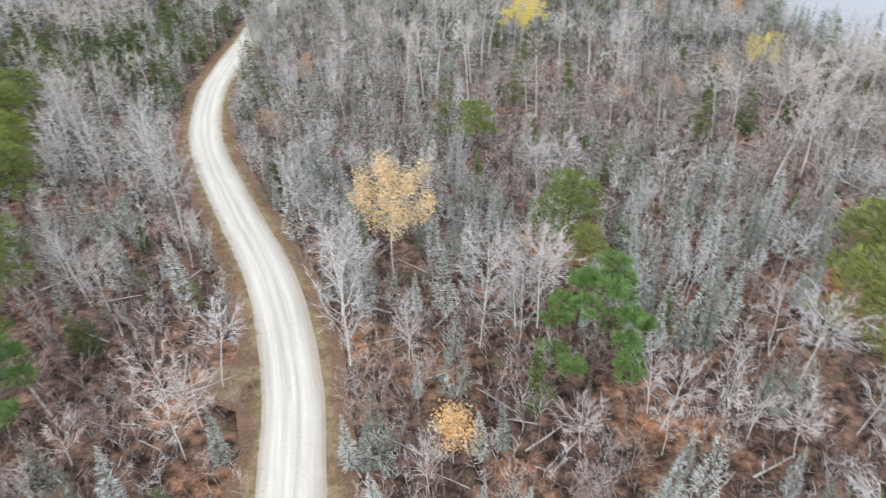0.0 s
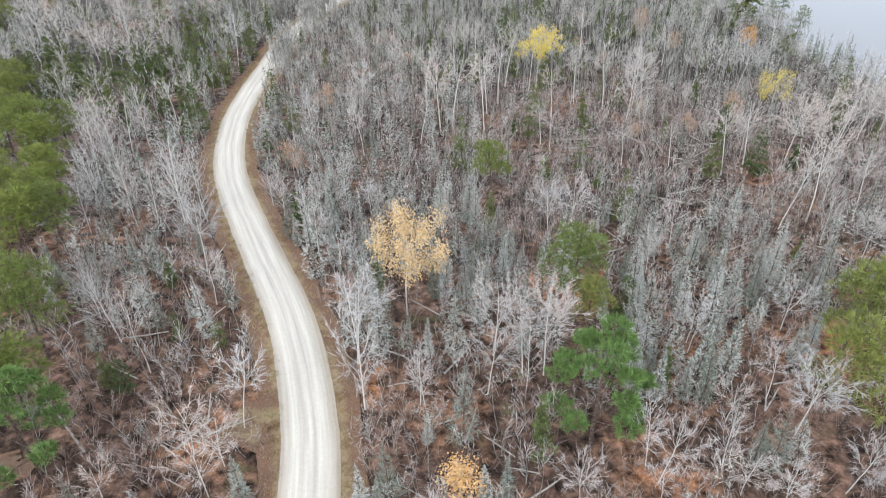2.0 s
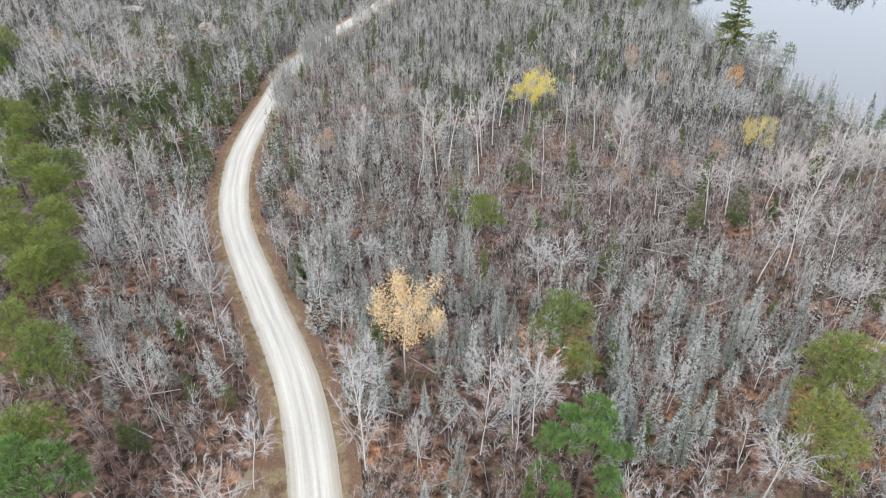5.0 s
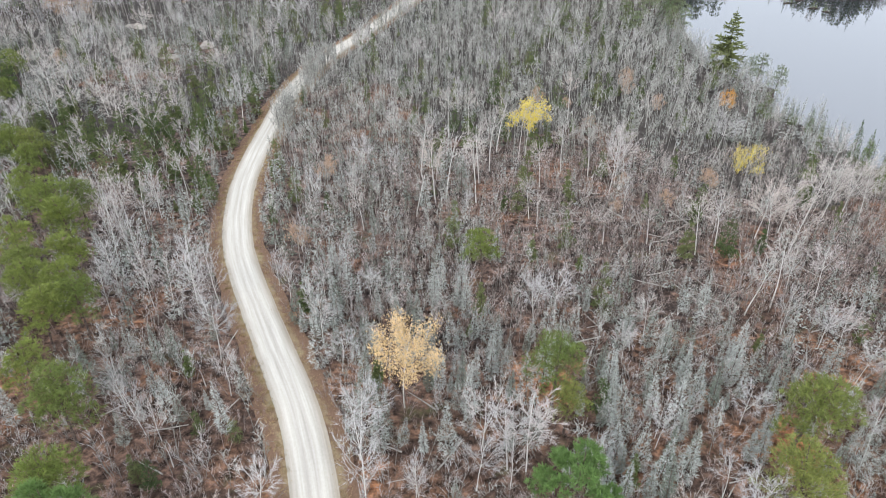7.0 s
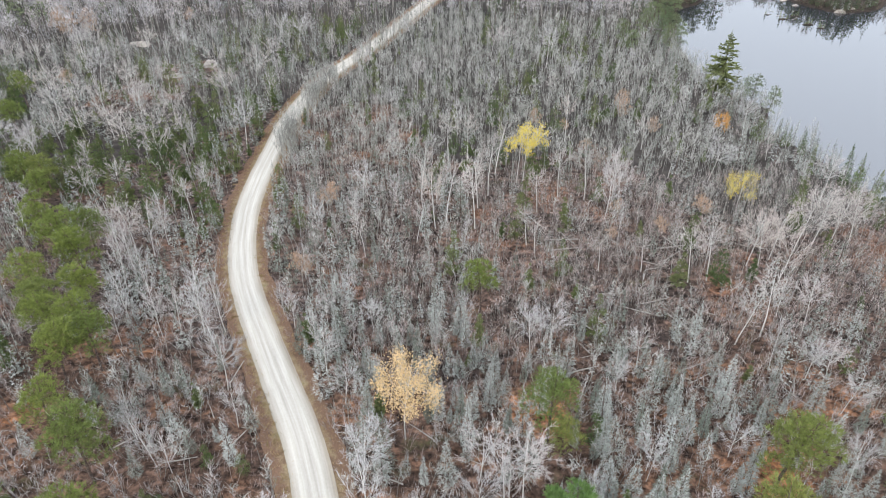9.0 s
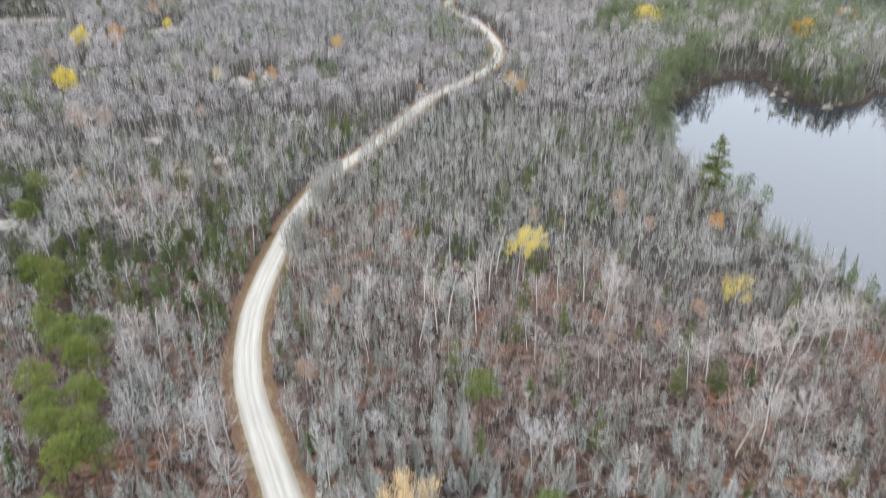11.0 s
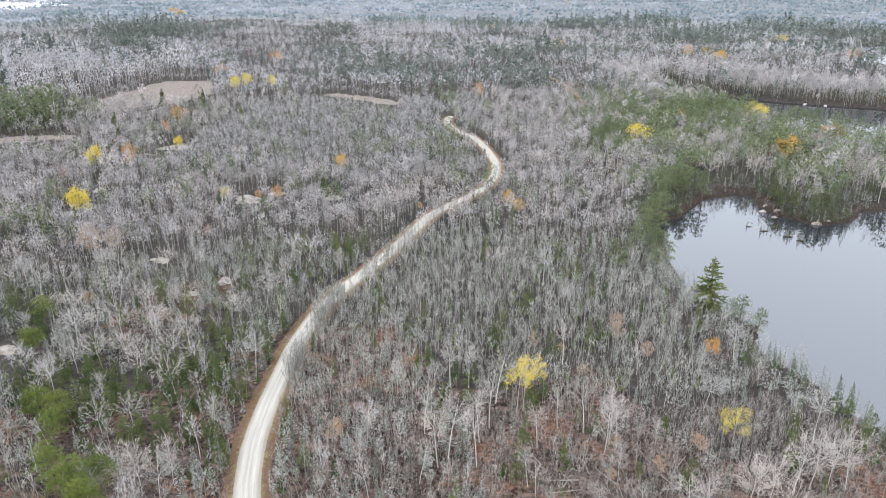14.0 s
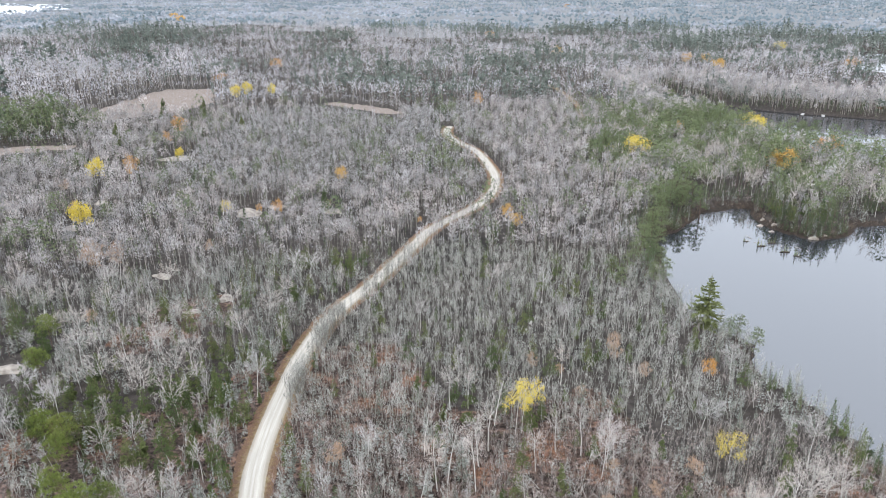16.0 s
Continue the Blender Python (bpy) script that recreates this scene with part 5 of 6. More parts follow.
for sx, sy, w, d in ((-80, 150, 32, 17), (-62, 132, 10, 14), (-54, 270, 20, 14), (-138, 200, 12, 16), (-110, 275, 10, 8)):
    chance[((x - sx) / w) ** 2 + ((y - sy) / d) ** 2 < 1] = (0.03, 0.16, 0.08, 0.14, 0.08, 0.26)
chance[signed_far(x, y, LAKE) > -14, 0] = 0.0
chance *= np.where((opening > 0.7) & ~young, 0.5, 1.0)[:, None]
roll = rng.uniform(0, 1, len(x))
kind = (roll[:, None] > np.cumsum(chance, 1)).sum(1)
z = height(x, y) - 0.05
near_first = np.argsort(np.hypot(x, y))


def woods(k, name, protos, light_shapes, mats, label, category, group, far_name, far_label, lo=0.8, hi=1.2, lean=2.5, count=285):
    """The nearest of a kind as things of their own, the rest joined."""
    i = near_first[kind[near_first] == k]
    r = np.random.RandomState(200 + k)
    for j in i[:count]:
        plant_thing(name, protos[r.randint(len(protos))], x[j], y[j], r.uniform(0, 360), r.uniform(lo, hi), label, category, group, r.uniform(0.9, 1.1), (r.normal() * lean, r.normal() * lean))
    rest = i[count:]
    joined(far_name, light_shapes, mats, x[rest], y[rest], z[rest], 210 + k, lo, hi, far_label, "woods", lean / 60)


woods(0, "bare_birch", BIRCH_MESHES[1:5:3] + NARROW_MESHES, LIGHT_BIRCHES, (WHITE_BARK, WARM_TWIG), "leafless white-barked birch with a pale lacy crown", "tree", "bare birches", "birch_wood", "wood of leafless white birches and aspens", 0.55, 1.0, 2.2, 235)
woods(1, "slender_aspen", [split_meshes("slender_aspen", s, (GREY_BARK, GREY_TWIG)) for s in SLENDERS], LIGHT_SLENDERS, (ASPEN_BARK, GREY_TWIG), "slender leafless grey young aspen", "tree", "slender aspens", "young_aspen_wood", "dense wood of slender leafless young aspens", 0.65, 1.2, 3)
woods(2, "spruce_tree", SPRUCE_MESHES, LIGHT_SPRUCES, (BROWN_BARK, SAGE_NEEDLE), "small grey-green spruce with drooping boughs", "tree", "grey spruces", "spruce_wood", "scattered grey-green spruces among bare trees", 0.55, 1.2, 2, 265)
woods(3, "pink_shrub", [split_meshes("pink_shrub", s, (GREY_BARK, PINK_TWIG)) for s in SHRUBS], LIGHT_SHRUBS, (GREY_BARK, PINK_TWIG), "leafless pinkish-brown shrub of many stems", "shrub", "pink-brown shrubs", "underbrush", "pinkish-brown leafless underbrush", 0.7, 1.3, 4)
woods(4, "grey_shrub", [split_meshes("grey_shrub", s, (GREY_BARK, PALE_TWIG)) for s in GREY_SHRUBS], [sapling(146 + k, 4.4 + k * 0.5, 3, 8, 1, 0.17, 0.34) for k in range(4)], (GREY_BARK, PALE_TWIG), "tall leafless pale grey shrub spreading from its base", "shrub", "grey shrubs", "grey_thicket", "pale grey leafless thicket", 0.7, 1.25, 4)
woods(5, "green_conifer", [split_meshes("green_conifer", cone(300 + k, 6 + k, 800, 0.16 + 0.02 * k, 0.42, 0.36, 0.0, 0.7, 0.3, 0.08, 34), (BROWN_BARK, DARK_NEEDLE)) for k in range(4)], LIGHT_SPRUCES, (BROWN_BARK, DARK_NEEDLE), "dark olive-green bushy conifer", "tree", "green conifers", "green_conifer_wood", "dark green conifers", 0.6, 1.3, 2)

# young trees close along the road
r = np.random.RandomState(88)
k = r.randint(0, len(ROAD) - 1, 3000)
d = np.gradient(ROAD, axis=0)[k]
d = d / np.linalg.norm(d, axis=1, keepdims=True)
p = ROAD[k] + np.stack([d[:, 1], -d[:, 0]], 1) * r.uniform(3.0, 5.6, len(k))[:, None]
k = (p[:, 1] > 150) & (p[:, 1] < 330) & (line_far(p[:, 0], p[:, 1], ROAD) > 2.9) & (waves(p[:, 0], p[:, 1], 22, 89) > -0.35)
k &= (p[:, 1] < 215) | (r.uniform(0, 1, len(p)) < 0.3)
p = p[k][:330]
joined("roadside_saplings", LIGHT_SLENDERS, (GREY_BARK, GREY_TWIG), p[:, 0], p[:, 1], height(p[:, 0], p[:, 1]), 247, 0.75, 1.3, "slender leafless saplings close along the road", "woods", 0.06)

# thin lilac-grey saplings standing close together
px, py = scatter(60, 165, 1.32, 33)
ok = free_of_ways(px, py, 3.8)
ok &= (px > np.interp(py, ROAD[:, 1], ROAD[:, 0]) + 12) & (py > 80 + waves(px, py, 40, 4) * 9) & (py < 142 + 0.25 * np.maximum(px - 50, 0)) & (px < 0.66 * py + 12)
for tx, ty, gap in TAKEN:
    ok &= np.hypot(px - tx, py - ty) > gap * 0.6
ok &= waves(px, py, 15, 37) > -0.75
px, py = px[ok], py[ok]
joined("lilac_saplings", [slender(540 + k, 4.2 + 0.5 * k, 9, 1, 0.17, 0.06) for k in range(5)], (GREY_BARK, LILAC_TWIG), px, py, height(px, py), 244, 0.45, 0.95, "close-set thin lilac-grey leafless saplings", "woods", 0.05)

# low bare shoots everywhere on the forest floor
bx, by = scatter(20, 140, 2.3, 31)
ok = free_of_ways(bx, by, 3.2)
bx, by = bx[ok], by[ok]
joined("low_brush", TUFTS, (GREY_BARK, LOW_TWIG), bx, by, height(bx, by), 230, 0.6, 1.3, "low pink-grey bare shoots over the leaf litter", "brush", 0.1)

# shrubs and reeds along the lake shore
bx, by = [a.ravel() for a in np.meshgrid(np.arange(70, 260, 1.9), np.arange(120, 375, 1.9))]
r = np.random.RandomState(77)
bx, by = bx + r.uniform(-0.8, 0.8, bx.shape), by + r.uniform(-0.8, 0.8, by.shape)
d = -signed_far(bx, by, LAKE)
ok = (d > 0.2) & (d < np.where(by > 285, 17, 8)) & (bx < by * 0.68 + 12)
bx, by = bx[ok], by[ok]
pick = r.uniform(0, 1, len(bx))
joined("shore_thicket", LIGHT_SHRUBS, (GREY_BARK, PINK_TWIG), bx[pick < 0.33], by[pick < 0.33], height(bx, by)[pick < 0.33], 240, 0.4, 0.9, "low leafless brown thicket along the shore", "brush", 0.1)
joined("shore_spruces", LIGHT_SPRUCES, (BROWN_BARK, SAGE_NEEDLE), bx[pick > 0.86], by[pick > 0.86], height(bx, by)[pick > 0.86], 241, 0.4, 0.95, "small grey-green spruces along the shore", "woods", 0.03)
d = -signed_far(bx, by, LAKE)
k = (by > 285) & (d > np.where((bx > 116) & (bx < 148) | (bx > 178), 9, 0.5)) & (r.uniform(0, 1, len(bx)) < np.where(d < 5, 0.4, 0.2))
joined("shore_conifers", LIGHT_SPRUCES, (BROWN_BARK, FAR_NEEDLE), bx[k], by[k], height(bx, by)[k], 245, 0.7, 1.7, "dark conifers crowding the far lake shore", "woods", 0.03)
sx, sy = [a.ravel() for a in np.meshgrid(np.arange(80, 260, 1.1), np.arange(270, 360, 1.1))]
sx, sy = sx + r.uniform(-0.5, 0.5, sx.shape), sy + r.uniform(-0.5, 0.5, sy.shape)
d = -signed_far(sx, sy, LAKE)
k = (d > -0.4) & (d < 4.0) & (sx < sy * 0.68 + 10) & (waves(sx, sy, 12, 78) > -0.3)
REED_TWIG = plant("reed_twig", [(0.0, (0.10, 0.078, 0.062)), (0.5, (0.15, 0.115, 0.09)), (1.0, (0.085, 0.068, 0.055))])
joined("waterline_brush", TUFTS, (GREY_BARK, REED_TWIG), sx[k], sy[k], np.maximum(height(sx, sy)[k], WATER_LEVEL - 0.1), 248, 0.6, 1.25, "low brown brush at the waterline", "brush", 0.15)
k = (d > -0.2) & (d < 2.2) & (sx < sy * 0.68 + 10) & ((sx < 112) | ((sx > 148) & (sx < 178))) & (r.uniform(0, 1, len(d)) < 0.22)
joined("waterline_spruces", LIGHT_SPRUCES, (BROWN_BARK, FAR_NEEDLE), sx[k], sy[k], np.maximum(height(sx, sy)[k], WATER_LEVEL), 249, 0.25, 0.75, "small dark spruces at the waterline", "woods", 0.06)
POINT_SPRUCES = [(150, 324, 9), (154, 318, 8), (159, 312, 7), (163, 316, 9), (168, 318, 8), (157, 325, 10), (172, 322, 9), (150, 331, 10), (163, 326, 11), (176, 328, 10)]
for i, (sx, sy, h) in enumerate(POINT_SPRUCES):
    plant_thing("green_conifer", BUSHY[i % 4], sx, sy, i * 49, h / (8 + i % 4) * 1.15, "dark conifer on the rocky lake point", "tree", "conifers on the point")

# farther woods
FAR_BARE = [far_dome(240 + k, 10 + k, 58, 3, 0.08, 0.2, 0.35, 0.13 + 0.012 * k, (0.6, 0.5, 0.68, 0.55, 0.46)[k]) for k in range(5)]
YOUNG_BARE = [far_dome(246 + k, 7 + 0.6 * k, 22, 3, 0.08, 0.22, 0.35, 0.13, 0.55) for k in range(5)]
FAR_SPRUCE = [far_conifer(250 + k, 8 + k, 44, 0.17, False, 0.65) for k in range(4)]
FAR_PINE = [far_conifer(260 + k, 12 + k, 84, 0.18, True, 0.72) for k in range(4)]


def stands(x, y, places):
    """How far each place lies within the listed stands: middle, half width, half depth, strength."""
    out = np.zeros(np.shape(x))
    for mx, my, w, d, s in places:
        out = np.maximum(out, s * np.exp(-((((x - mx) / w) ** 2 + ((y - my) / d) ** 2) ** 2)))
    return out


DARK_STANDS = [(150, 630, 36, 30, 0.8), (165, 520, 40, 24, 0.6), (200, 535, 26, 20, 0.7), (90, 435, 16, 20, 0.6), (105, 335, 16, 16, 0.8), (-310, 500, 46, 28, 0.9), (-350, 470, 40, 24, 0.9), (-285, 600, 12, 70, 0.5),
               (-270, 420, 30, 20, 0.6), (-80, 800, 75, 80, 0.5), (130, 930, 95, 45, 0.75), (320, 1110, 110, 45, 0.7), (-510, 1180, 105, 120, 0.95), (-400, 1740, 60, 60, 0.9), (640, 1250, 300, 110, 0.8),
               (200, 1400, 260, 60, 0.6), (-60, 1450, 120, 40, 0.6), (-700, 1300, 60, 50, 0.8), (-140, 360, 18, 14, 0.5), (-30, 640, 40, 20, 0.6), (250, 470, 40, 34, 0.8), (192, 560, 14, 50, 0.8)]


def eased(v):
    v = np.clip(v, 0, 1)
    return v * v * (3 - 2 * v)


x, y = scatter(270, 620, 3.9, 41)
ok = free_of_ways(x, y, 5.0) & (signed_far(x, y, LAKE) < np.where((x > 112) & (x < 150), -24, -9))
for tx, ty, gap in TAKEN:
    if ty > 200:
        ok &= np.hypot(x - tx, y - ty) > gap
x, y = x[ok], y[ok]
z = height(x, y) - 0.1
rng = np.random.RandomState(43)
dark = eased((waves(x, y, 80, 14) * 0.6 + waves(x, y, 28, 15) * 0.6 - 0.35 + 0.55 * eased((x - 95) / 40)) / 0.5)
point = eased((x - 50) / 50) * eased((y - 310) / 30)
edge = eased((-235 - x) / 60) * eased((y - 440) / 60)
conifer = rng.uniform(0, 1, len(x)) < np.clip(0.05 + 0.22 * point * eased((x - 80) / 40) + 0.6 * dark + stands(x, y, DARK_STANDS), 0.02, 0.95)
piney = conifer & (rng.uniform(0, 1, len(x)) < 0.25 + 0.5 * point)
young = ~conifer & (rng.uniform(0, 1, len(x)) < 0.15 + 0.75 * eased((x + 190 + waves(x, y, 60, 16) * 25) / 40) * eased((30 - x + waves(x, y, 60, 18) * 20) / 40) * eased((y - 350) / 40))
grow = 0.92 + 0.12 * point + 0.75 * eased((-200 - x) / 60) * eased((y - 470 - 0.4 * (x + 260)) / 60) + 0.12 * waves(x, y, 60, 17) + 0.15 * waves(x, y, 24, 28)
for name, k, shapes, mats, label, lo, hi in (("far_bare_wood", ~conifer & ~young, FAR_BARE, (DEAD_BARK, FAR_HAZE_TWIG), "leafless pale grey woods, colour cooled for haze", 0.75, 1.25),
                                             ("far_young_wood", young, YOUNG_BARE, (GREY_BARK, YOUNG_TWIG), "dense young leafless grey woods", 0.7, 1.15),
                                             ("far_spruce_wood", conifer & ~piney, FAR_SPRUCE, (BROWN_BARK, FAR_NEEDLE), "dark green spruces among bare woods", 0.7, 1.3),
                                             ("far_pine_wood", piney, FAR_PINE, (BROWN_BARK, SHORE_NEEDLE), "green pines among bare woods", 0.8, 1.3)):
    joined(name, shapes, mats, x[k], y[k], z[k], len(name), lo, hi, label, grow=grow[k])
bx, by = scatter(340, 600, 3.4, 45)
ok = free_of_ways(bx, by, 4.5) & (bx > -170) & (bx < 15 + waves(bx, by, 50, 18) * 12) & (by > 365 + waves(bx, by, 60, 16) * 15)
bx, by = bx[ok], by[ok]
joined("young_thicket", YOUNG_BARE, (GREY_BARK, YOUNG_TWIG), bx, by, height(bx, by), 246, 0.6, 1.0, "close-set young leafless grey trees")

# low growth between the far trees
bx, by = scatter(265, 560, 6.4, 46)
ok = free_of_ways(bx, by, 4.5) & (signed_far(bx, by, LAKE) < -3)
bx, by = bx[ok], by[ok]
r = np.random.RandomState(48)
k = r.uniform(0, 1, len(bx)) < 0.8 - 0.45 * eased((bx - 60) / 50)
joined("far_undergrowth", YOUNG_BARE, (GREY_BARK, FAR_HAZE_TWIG), bx[k], by[k], height(bx, by)[k], 250, 0.4, 0.85, "low leafless growth between far trees")
joined("far_young_spruces", FAR_SPRUCE, (BROWN_BARK, FAR_NEEDLE), bx[~k], by[~k], height(bx, by)[~k], 251, 0.3, 0.8, "small dark spruces between far bare trees")

# brush along the edges of the clearings
bx, by = [a.ravel() for a in np.meshgrid(np.arange(-360, -20, 3.2), np.arange(430, 780, 3.2))]
r = np.random.RandomState(49)
bx, by = bx + r.uniform(-1.4, 1.4, bx.shape), by + r.uniform(-1.4, 1.4, by.shape)
away = np.hypot(bx, by)
k = np.zeros(len(bx), bool)
for patch in (MEADOW, WET_MEADOW, SEDGE):
    k |= (signed_far(bx, by, patch) < -0.5) & (signed_far(bx - bx / away * 12, by - by / away * 12, patch) > 0)
joined("clearing_brush", YOUNG_BARE, (GREY_BARK, DISTANT_HAZE_TWIG), bx[k], by[k], height(bx, by)[k], 252, 0.5, 1.1, "leafless brush along the edge of a clearing")

k = (signed_far(bx, by, MEADOW) > 0) & (r.uniform(0, 1, len(bx)) < 0.09)
joined("meadow_brush", YOUNG_BARE, (GREY_BARK, DISTANT_HAZE_TWIG), bx[k], by[k], height(bx, by)[k], 253, 0.25, 0.5, "scattered leafless bushes in the dry meadow")

# dense trees on the river banks
bx, by = [a.ravel() for a in np.meshgrid(np.arange(150, 560, 4.0), np.arange(440, 800, 4.0))]
r = np.random.RandomState(79)
bx, by = bx + r.uniform(-1.7, 1.7, bx.shape), by + r.uniform(-1.7, 1.7, by.shape)
d = -signed_far(bx, by, RIVER)
across = by > 545 - 0.2 * (bx - 250)
ok = (d > -0.3) & (d < 85) & across & (bx < by * 0.72 + 30)
bx, by = bx[ok], by[ok]
pick = r.uniform(0, 1, len(bx))
k = pick < np.where(-signed_far(bx, by, RIVER) < 8, 0.3, 0.86)
joined("bank_bare_wood", [far_dome(275 + n, 10 + n, 44, 4, 0.14, 0.34, 0.35, 0.15, 0.5) for n in range(4)], (DEAD_BARK, FAR_HAZE_TWIG), bx[k], by[k], height(bx, by)[k], 242, 0.9, 1.45, "pale leafless trees on the river bank")
joined("bank_conifer_wood", FAR_SPRUCE, (BROWN_BARK, FAR_NEEDLE), bx[~k], by[~k], height(bx, by)[~k], 243, 0.7, 1.2, "dark conifers on the river bank")

x, y = scatter(620, 1500, 8.6, 51)
ok = free_of_ways(x, y)
x, y = x[ok], y[ok]
z = height(x, y) - 0.1
rng = np.random.RandomState(53)
dark = 0.03 + eased((waves(x, y, 230, 24) + 0.45 * waves(x, y, 80, 25) - 0.55 + 0.25 * eased((x + 100) / 300)) / 0.5) * 0.75 + stands(x, y, DARK_STANDS)
conifer = rng.uniform(0, 1, len(x)) < np.clip(dark, 0.03, 0.93)
grow = 1.0 + 0.35 * waves(x, y, 150, 26) + 0.15 * waves(x, y, 50, 27) - 0.35 * stands(x, y, [(-240, 900, 75, 130, 1.0), (-400, 1480, 110, 120, 1.0)]) + 0.5 * eased((-200 - x) / 60) * eased((800 - y) / 60)
joined("distant_bare_wood", [far_dome(270 + k, 12 + k, 18, 1, 0.12, 0.55, 0.3, 0.19, 0.62) for k in range(4)], (DEAD_BARK, DISTANT_HAZE_TWIG), x[~conifer], y[~conifer], z[~conifer], 271, 0.8, 1.3, "far leafless woods, haze painted into their pale grey", grow=grow[~conifer])
joined("distant_conifer_wood", [far_conifer(280 + k, 13 + k, 22, 0.17, k % 2 == 0, 1.5) for k in range(4)], (BROWN_BARK, DISTANT_HAZE_NEEDLE), x[conifer], y[conifer], z[conifer], 281, 0.8, 1.3, "far conifers in the woods, paled by painted haze", grow=grow[conifer] * 1.25)

x, y = scatter(1500, 4900, 60, 61)
ok = water_far(x, y) < -10
x, y = x[ok], y[ok]
z = height(x, y) - 0.5
rng = np.random.RandomState(63)
dark = waves(x, y, 700, 34) * 0.5 + waves(x, y, 200, 35) * 0.4 + np.clip(x / 1500, 0, 0.5)
conifer = rng.uniform(0, 1, len(x)) < np.clip(0.45 + 1.5 * dark, 0.05, 0.95)
joined("horizon_bare_wood", [far_clump(290 + k, 24, 13, 9) for k in range(3)], (WHITE_BARK, HORIZON_HAZE_TWIG), x[~conifer], y[~conifer], z[~conifer], 291, 0.8, 1.2, "leafless woods towards the horizon in haze-painted colours")
joined("horizon_conifer_wood", [far_clump(295 + k, 24, 15, 9) for k in range(3)], (BROWN_BARK, HORIZON_HAZE_NEEDLE), x[conifer], y[conifer], z[conifer], 296, 0.8, 1.2, "conifer woods towards the horizon, blued with painted haze")


# ---- small things ----
def log_shape(seed, length, radius):
    r, s = np.random.RandomState(seed), Shape()
    pts = curve((-length / 2, 0, radius * 0.8), (1, 0, 0.02), length, (0, r.normal() * 0.15, 0), 4, r, 0.03)
    first, ring = s.tube(pts, np.linspace(radius, radius * 0.45, 5), 6, WOOD)
    for q in range(3):
        p = at_part(pts, r.uniform(0.3, 0.9))
        a = r.uniform(0.3, 2.8)
        stub = curve(p, (0.5, math.cos(a), math.sin(a)), r.uniform(0.3, 0.8), (0, 0, 0.1), 1, r, 0.02)
        s.tube(stub, (radius * 0.3, radius * 0.12), 3, WOOD, tie=first + int(np.argmin(np.linalg.norm(ring - p, axis=1))))
    v, f, m = s.arrays()
    return mesh_of("fallen_log", v, f, [DEAD_BARK])


LOGS = [log_shape(500 + k, 2.6 + 0.9 * k, 0.07 + 0.02 * k) for k in range(5)]
r = np.random.RandomState(91)
spots = [(5.6, 39.3, 0), (-7.8, 35.3, 1), (-4.2, 37, 1), (7.5, 37.5, 2), (3.5, 42, 1), (34, 95, 3), (31, 92, 4), (37, 90, 2), (40, 88, 3), (25, 76, 2), (-33, 66, 1), (-28, 60, 2)]
for _ in range(60):
    lx, ly = r.uniform(10, 60), r.uniform(70, 128)
    spots.append((lx, ly, r.randint(5)))
for _ in range(40):
    ly = r.uniform(32, 75)
    lx = r.uniform(-0.6, 0.6) * (ly + 10)
    if line_far(np.array([lx]), np.array([ly]), ROAD)[0] > 4:
        spots.append((lx, ly, r.randint(4)))
for lx, ly, k in spots:
    ob = tagged(new("fallen_log", LOGS[k]), "weathered grey fallen log lying on leaf litter", "log", "fallen logs")
    ob.matrix_basis = pose(lx, ly, float(height(lx, ly)) + 0.05, r.uniform(-4, 4), r.uniform(-6, 6), r.uniform(0, 180))

# dry grass along the road
grass = Shape()
n = 5200
k = r.randint(4, len(ROAD) - 170, n)
off = np.where(r.uniform(0, 1, n) < 0.5, -1, 1) * (2.75 + np.abs(r.normal(size=n)) * 0.8)
d = np.gradient(ROAD, axis=0)[k]
d = d / np.linalg.norm(d, axis=1, keepdims=True)
p = ROAD[k] + np.stack([d[:, 1], -d[:, 0]], 1) * off[:, None] + r.normal(size=(n, 2)) * 0.4
root = np.stack([p[:, 0], p[:, 1], height(p[:, 0], p[:, 1]) + 0.18], 1)
for _ in range(4):
    grass.blades(root + r.normal(size=(n, 3)) * (0.1, 0.1, 0), r.normal(size=(n, 3)) * (0.5, 0.5, 0.1) + (0, 0, 1), r.uniform(0.2, 0.5, n), 0.06, 0, r)
v, f, m = grass.arrays()
tint = np.tile(np.repeat(r.uniform(0, 1, n), 3), 4)
tagged(new("roadside_grass", mesh_of("roadside_grass", v, f, [GRASS], tint=tint)), "dry ochre grass tufts along the gravel edge", "grass", kind="stuff")

# low islets with drift, stones and small dark spruces in the lake
ISLETS = [(131, 293.5, 5, 2.2, 0.35), (137, 297.3, 4, 2, 0.3), (138.3, 286.6, 4.4, 1.8, 0.4), (141.5, 282, 3.6, 1.6, 0.3), (126.6, 299.3, 3, 1.4, 0.2)]
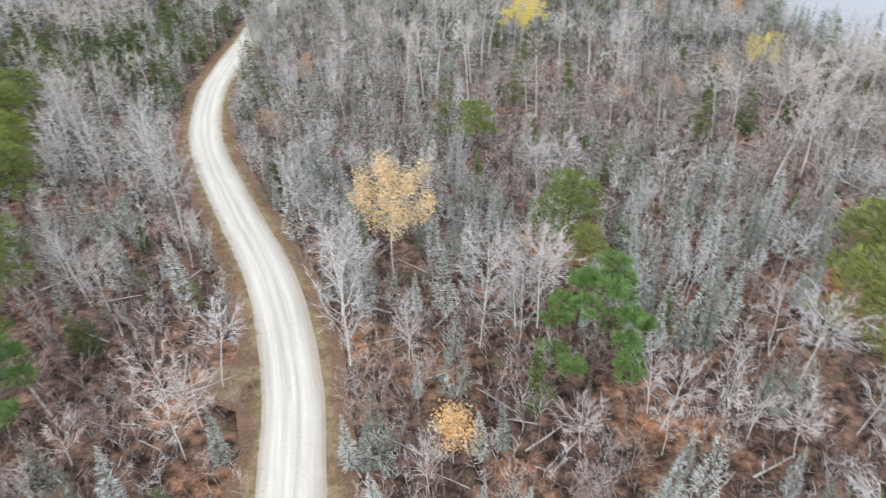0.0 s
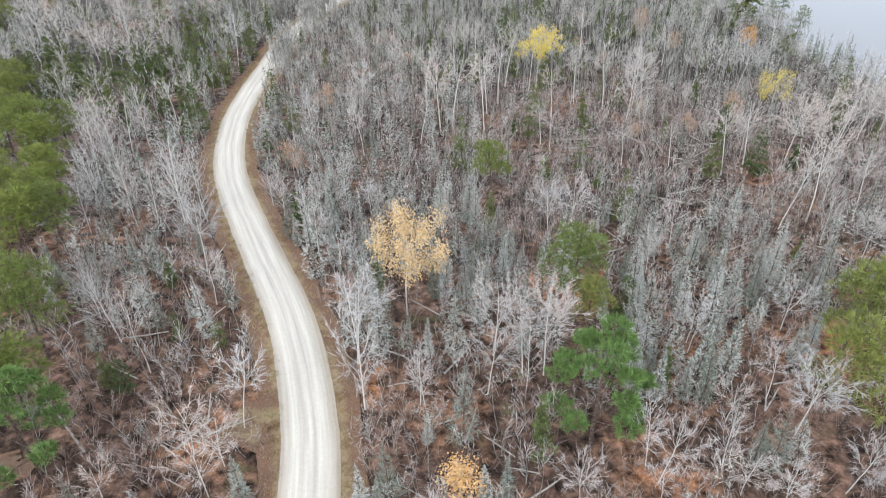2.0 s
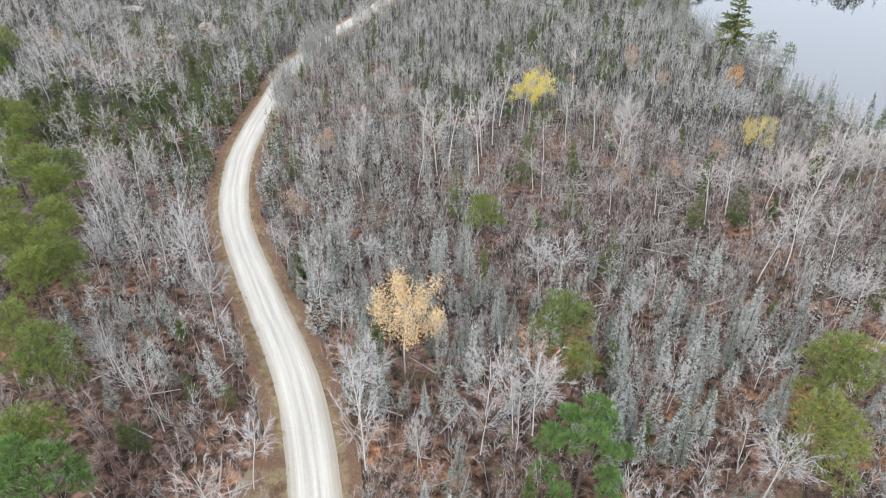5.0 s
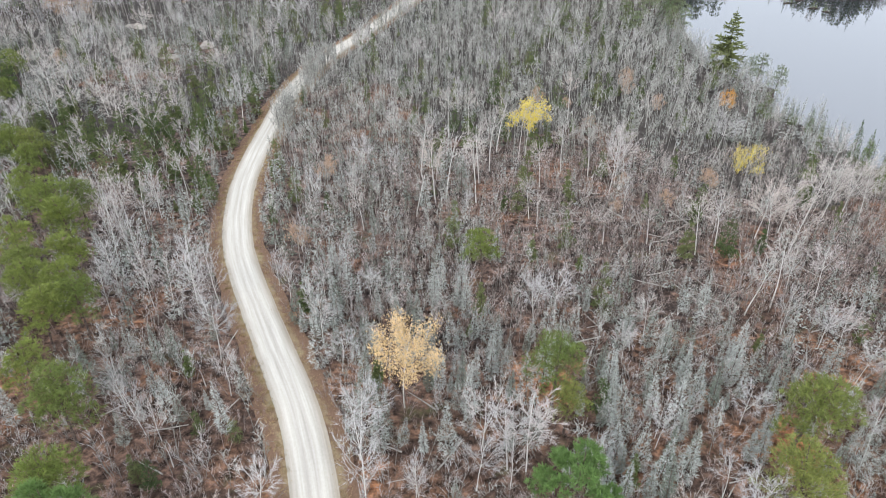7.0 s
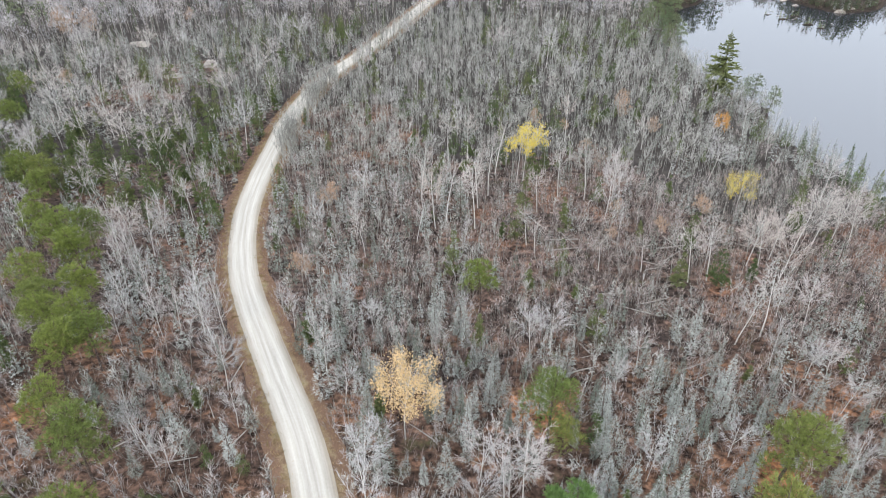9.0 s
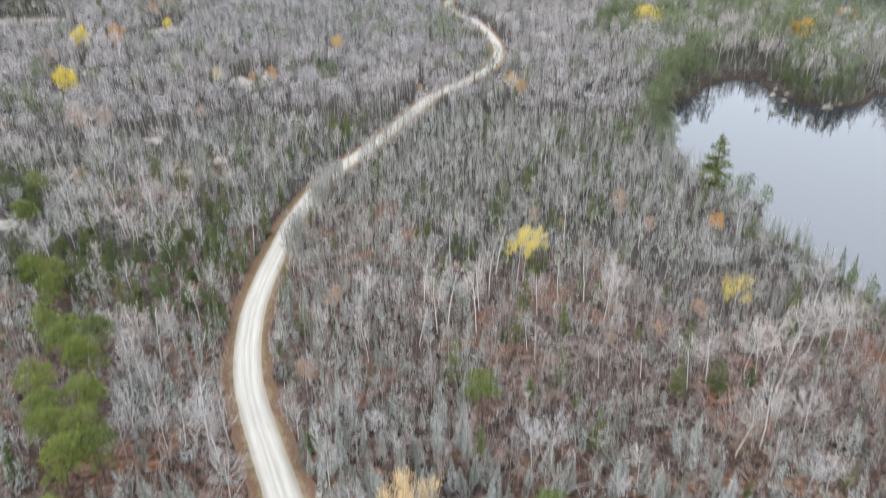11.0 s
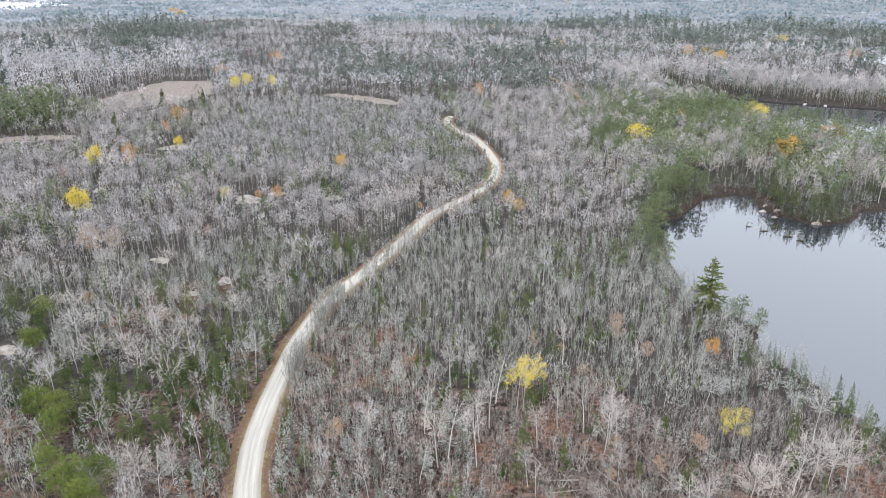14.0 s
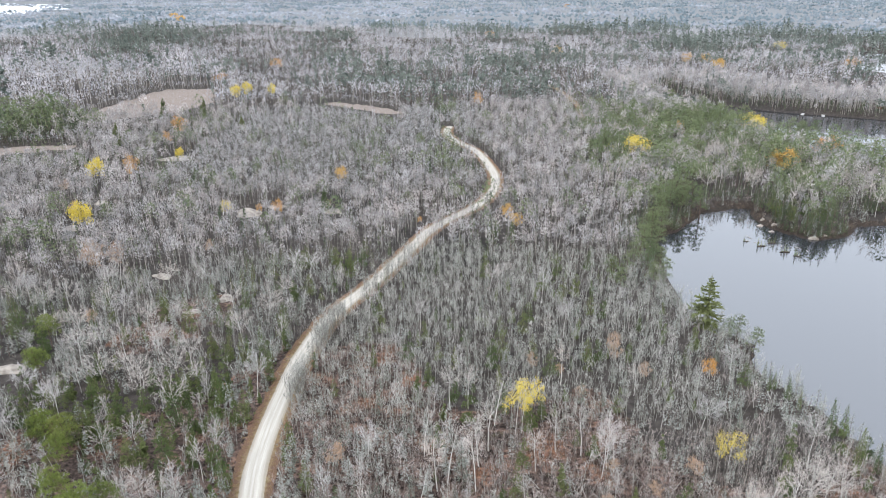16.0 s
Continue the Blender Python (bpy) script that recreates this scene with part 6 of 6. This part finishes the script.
for i, (ix, iy, w, d, h) in enumerate(ISLETS):
    rr = np.random.RandomState(450 + i)
    a = np.arange(22) * 6.2832 / 22
    rim = 1 + 0.3 * np.sin(2 * a + i) + 0.2 * np.sin(5 * a + 2 * i) + 0.12 * np.sin(9 * a + 4 * i)
    v = [(0, 0, h)] + [(math.cos(t) * w * 0.28 * p, math.sin(t) * d * 0.28 * p, h * rr.uniform(0.5, 0.9)) for t, p in zip(a, rim)] + [(math.cos(t) * w * 0.5 * p, math.sin(t) * d * 0.5 * p, -0.3) for t, p in zip(a, rim)]
    f = [(0, 1 + k, 1 + (k + 1) % 22) for k in range(22)]
    for k in range(22):
        f += [(1 + k, 23 + k, 23 + (k + 1) % 22), (1 + k, 23 + (k + 1) % 22, 1 + (k + 1) % 22)]
    ob = tagged(new("islet", mesh_of("islet", v, f, [PEAT])), "low islet of dark peat and dry sedge in the lake", "islet", "lake islets")
    ob.location = (ix, iy, WATER_LEVEL)
    for p in range(3 if i < 4 else 1):
        ob = plant_thing("islet_spruce", SHORE_SPRUCES[(i + p) % 3], ix + (p - 1) * w * 0.26, iy + rr.uniform(-0.3, 0.3), p * 80 + i * 30, (0.5, 0.34, 0.26)[(p + i) % 3], "stunted dark spruce on a lake islet", "tree", "islet spruces")
        ob.location.z = WATER_LEVEL + 0.1
for i, (bx, by, w, d, h) in enumerate([(120.7, 293, 2.2, 1.2, 0.4), (128.2, 296.9, 3, 1.4, 0.6), (133.7, 304.7, 4.5, 2, 0.9), (135.9, 300.9, 5, 2.2, 1.0), (143.2, 312.8, 4, 3, 1.2), (134.3, 279.4, 3.4, 1.3, 0.5), (140.5, 282.9, 3.6, 1.5, 0.7), (139, 275, 2.6, 1.2, 0.5), (141.3, 321, 4, 3, 1.3)]):
    outcrop(bx, by, w, d, h, 430 + i, "pale lichened boulder breaking the lake surface", False)
ISLET_SHRUBS = [split_meshes("islet_shrub", sapling(520 + k, 2.0, 4, 7, 2, 0.16, 0.3), (GREY_BARK, GREY_TWIG)) for k in range(2)]
for i, (ix, iy, w, d, h) in enumerate(ISLETS):
    ob = plant_thing("islet_shrub", ISLET_SHRUBS[i % 2], ix + 0.4, iy + 0.2, i * 70, 0.7, "leafless shrub on a lake islet", "shrub", "islet shrubs")
    ob.location.z = WATER_LEVEL + 0.15
for i, (ix, iy) in enumerate([(131, 298), (136, 294), (140, 294), (130, 305), (146, 292), (127, 300), (139, 304), (148, 287)]):
    ob = tagged(new("drift_log", LOGS[i % 2]), "weathered log stranded in shallow water", "log", "drift logs")
    ob.matrix_basis = pose(ix, iy, WATER_LEVEL - 0.03, 0, 0, i * 37)


# a cabin and docks on the far bank
def box(name, size, at, mat, parent, label=""):
    bm = bmesh.new()
    bmesh.ops.create_cube(bm, size=1)
    bmesh.ops.scale(bm, vec=size, verts=bm.verts)
    bmesh.ops.translate(bm, vec=at, verts=bm.verts)
    bmesh.ops.bevel(bm, geom=bm.edges[:], offset=min(size) * 0.08, segments=1, affect="EDGES")
    me = bpy.data.meshes.new(name)
    bm.to_mesh(me)
    bm.free()
    me.materials.append(mat)
    return part(name, me, parent, label)


def paint(name, col, rough=0.6):
    m, nt, b, pos = fresh(name, rough, 0.3)
    n = noise_tex(nt, 1.2, 5.0, 0.6, pos)
    dark = tuple(v * 0.7 for v in col)
    nt.links.new(ramp(nt, n, [(0.3, dark), (0.65, col)]), b.inputs["Base Color"])
    return m


RED_PAINT, ROOF_TIN, DOCK_WOOD, WINDOW_GLASS = paint("red_boards", (0.24, 0.09, 0.06)), paint("grey_tin", (0.33, 0.33, 0.34), 0.4), paint("bleached_planks", (0.36, 0.355, 0.345)), paint("dark_pane", (0.03, 0.035, 0.04), 0.1)
cabin = tagged(new("cabin"), "small red-brown wooden cabin on the river bank", "cabin")
cabin.matrix_basis = pose(363, 628, float(height(363, 628)), 0, 0, 20)
box("wall", (7, 5, 2.8), (0, 0, 1.3), RED_PAINT, cabin)
bm = bmesh.new()
vs = [bm.verts.new(p) for p in [(-3.9, -3, 2.6), (3.9, -3, 2.6), (3.9, 3, 2.6), (-3.9, 3, 2.6), (-3.9, 0, 4.6), (3.9, 0, 4.6)]]
for q in ((0, 1, 5, 4), (2, 3, 4, 5), (0, 4, 3), (1, 2, 5), (3, 2, 1, 0)):
    bm.faces.new([vs[k] for k in q])
me = bpy.data.meshes.new("roof")
bm.to_mesh(me)
bm.free()
me.materials.append(ROOF_TIN)
part("roof", me, cabin, "grey metal roof")
box("door", (0.95, 0.08, 2.05), (0.4, -2.53, 1.05), DOCK_WOOD, cabin)
for wx in (-2.2, 2.3):
    box("window", (1.2, 0.08, 0.9), (wx, -2.53, 1.6), WINDOW_GLASS, cabin)
for dx, dy, turn in ((292, 618, 60), (306, 611, 65), (372, 590, 65)):
    dock = tagged(new("dock"), "weathered wooden floating dock at the river bank", "dock", "river docks")
    dock.matrix_basis = pose(dx, dy, WATER_LEVEL, 0, 0, turn)
    for q in range(9):
        box("plank", (1.15, 2.4, 0.12), (-5 + q * 1.2, 0, 0.45), DOCK_WOOD, dock)
    for q in (-1, 1):
        box("beam", (11, 0.3, 0.35), (0, q * 1.0, 0.2), BROWN_BARK, dock)
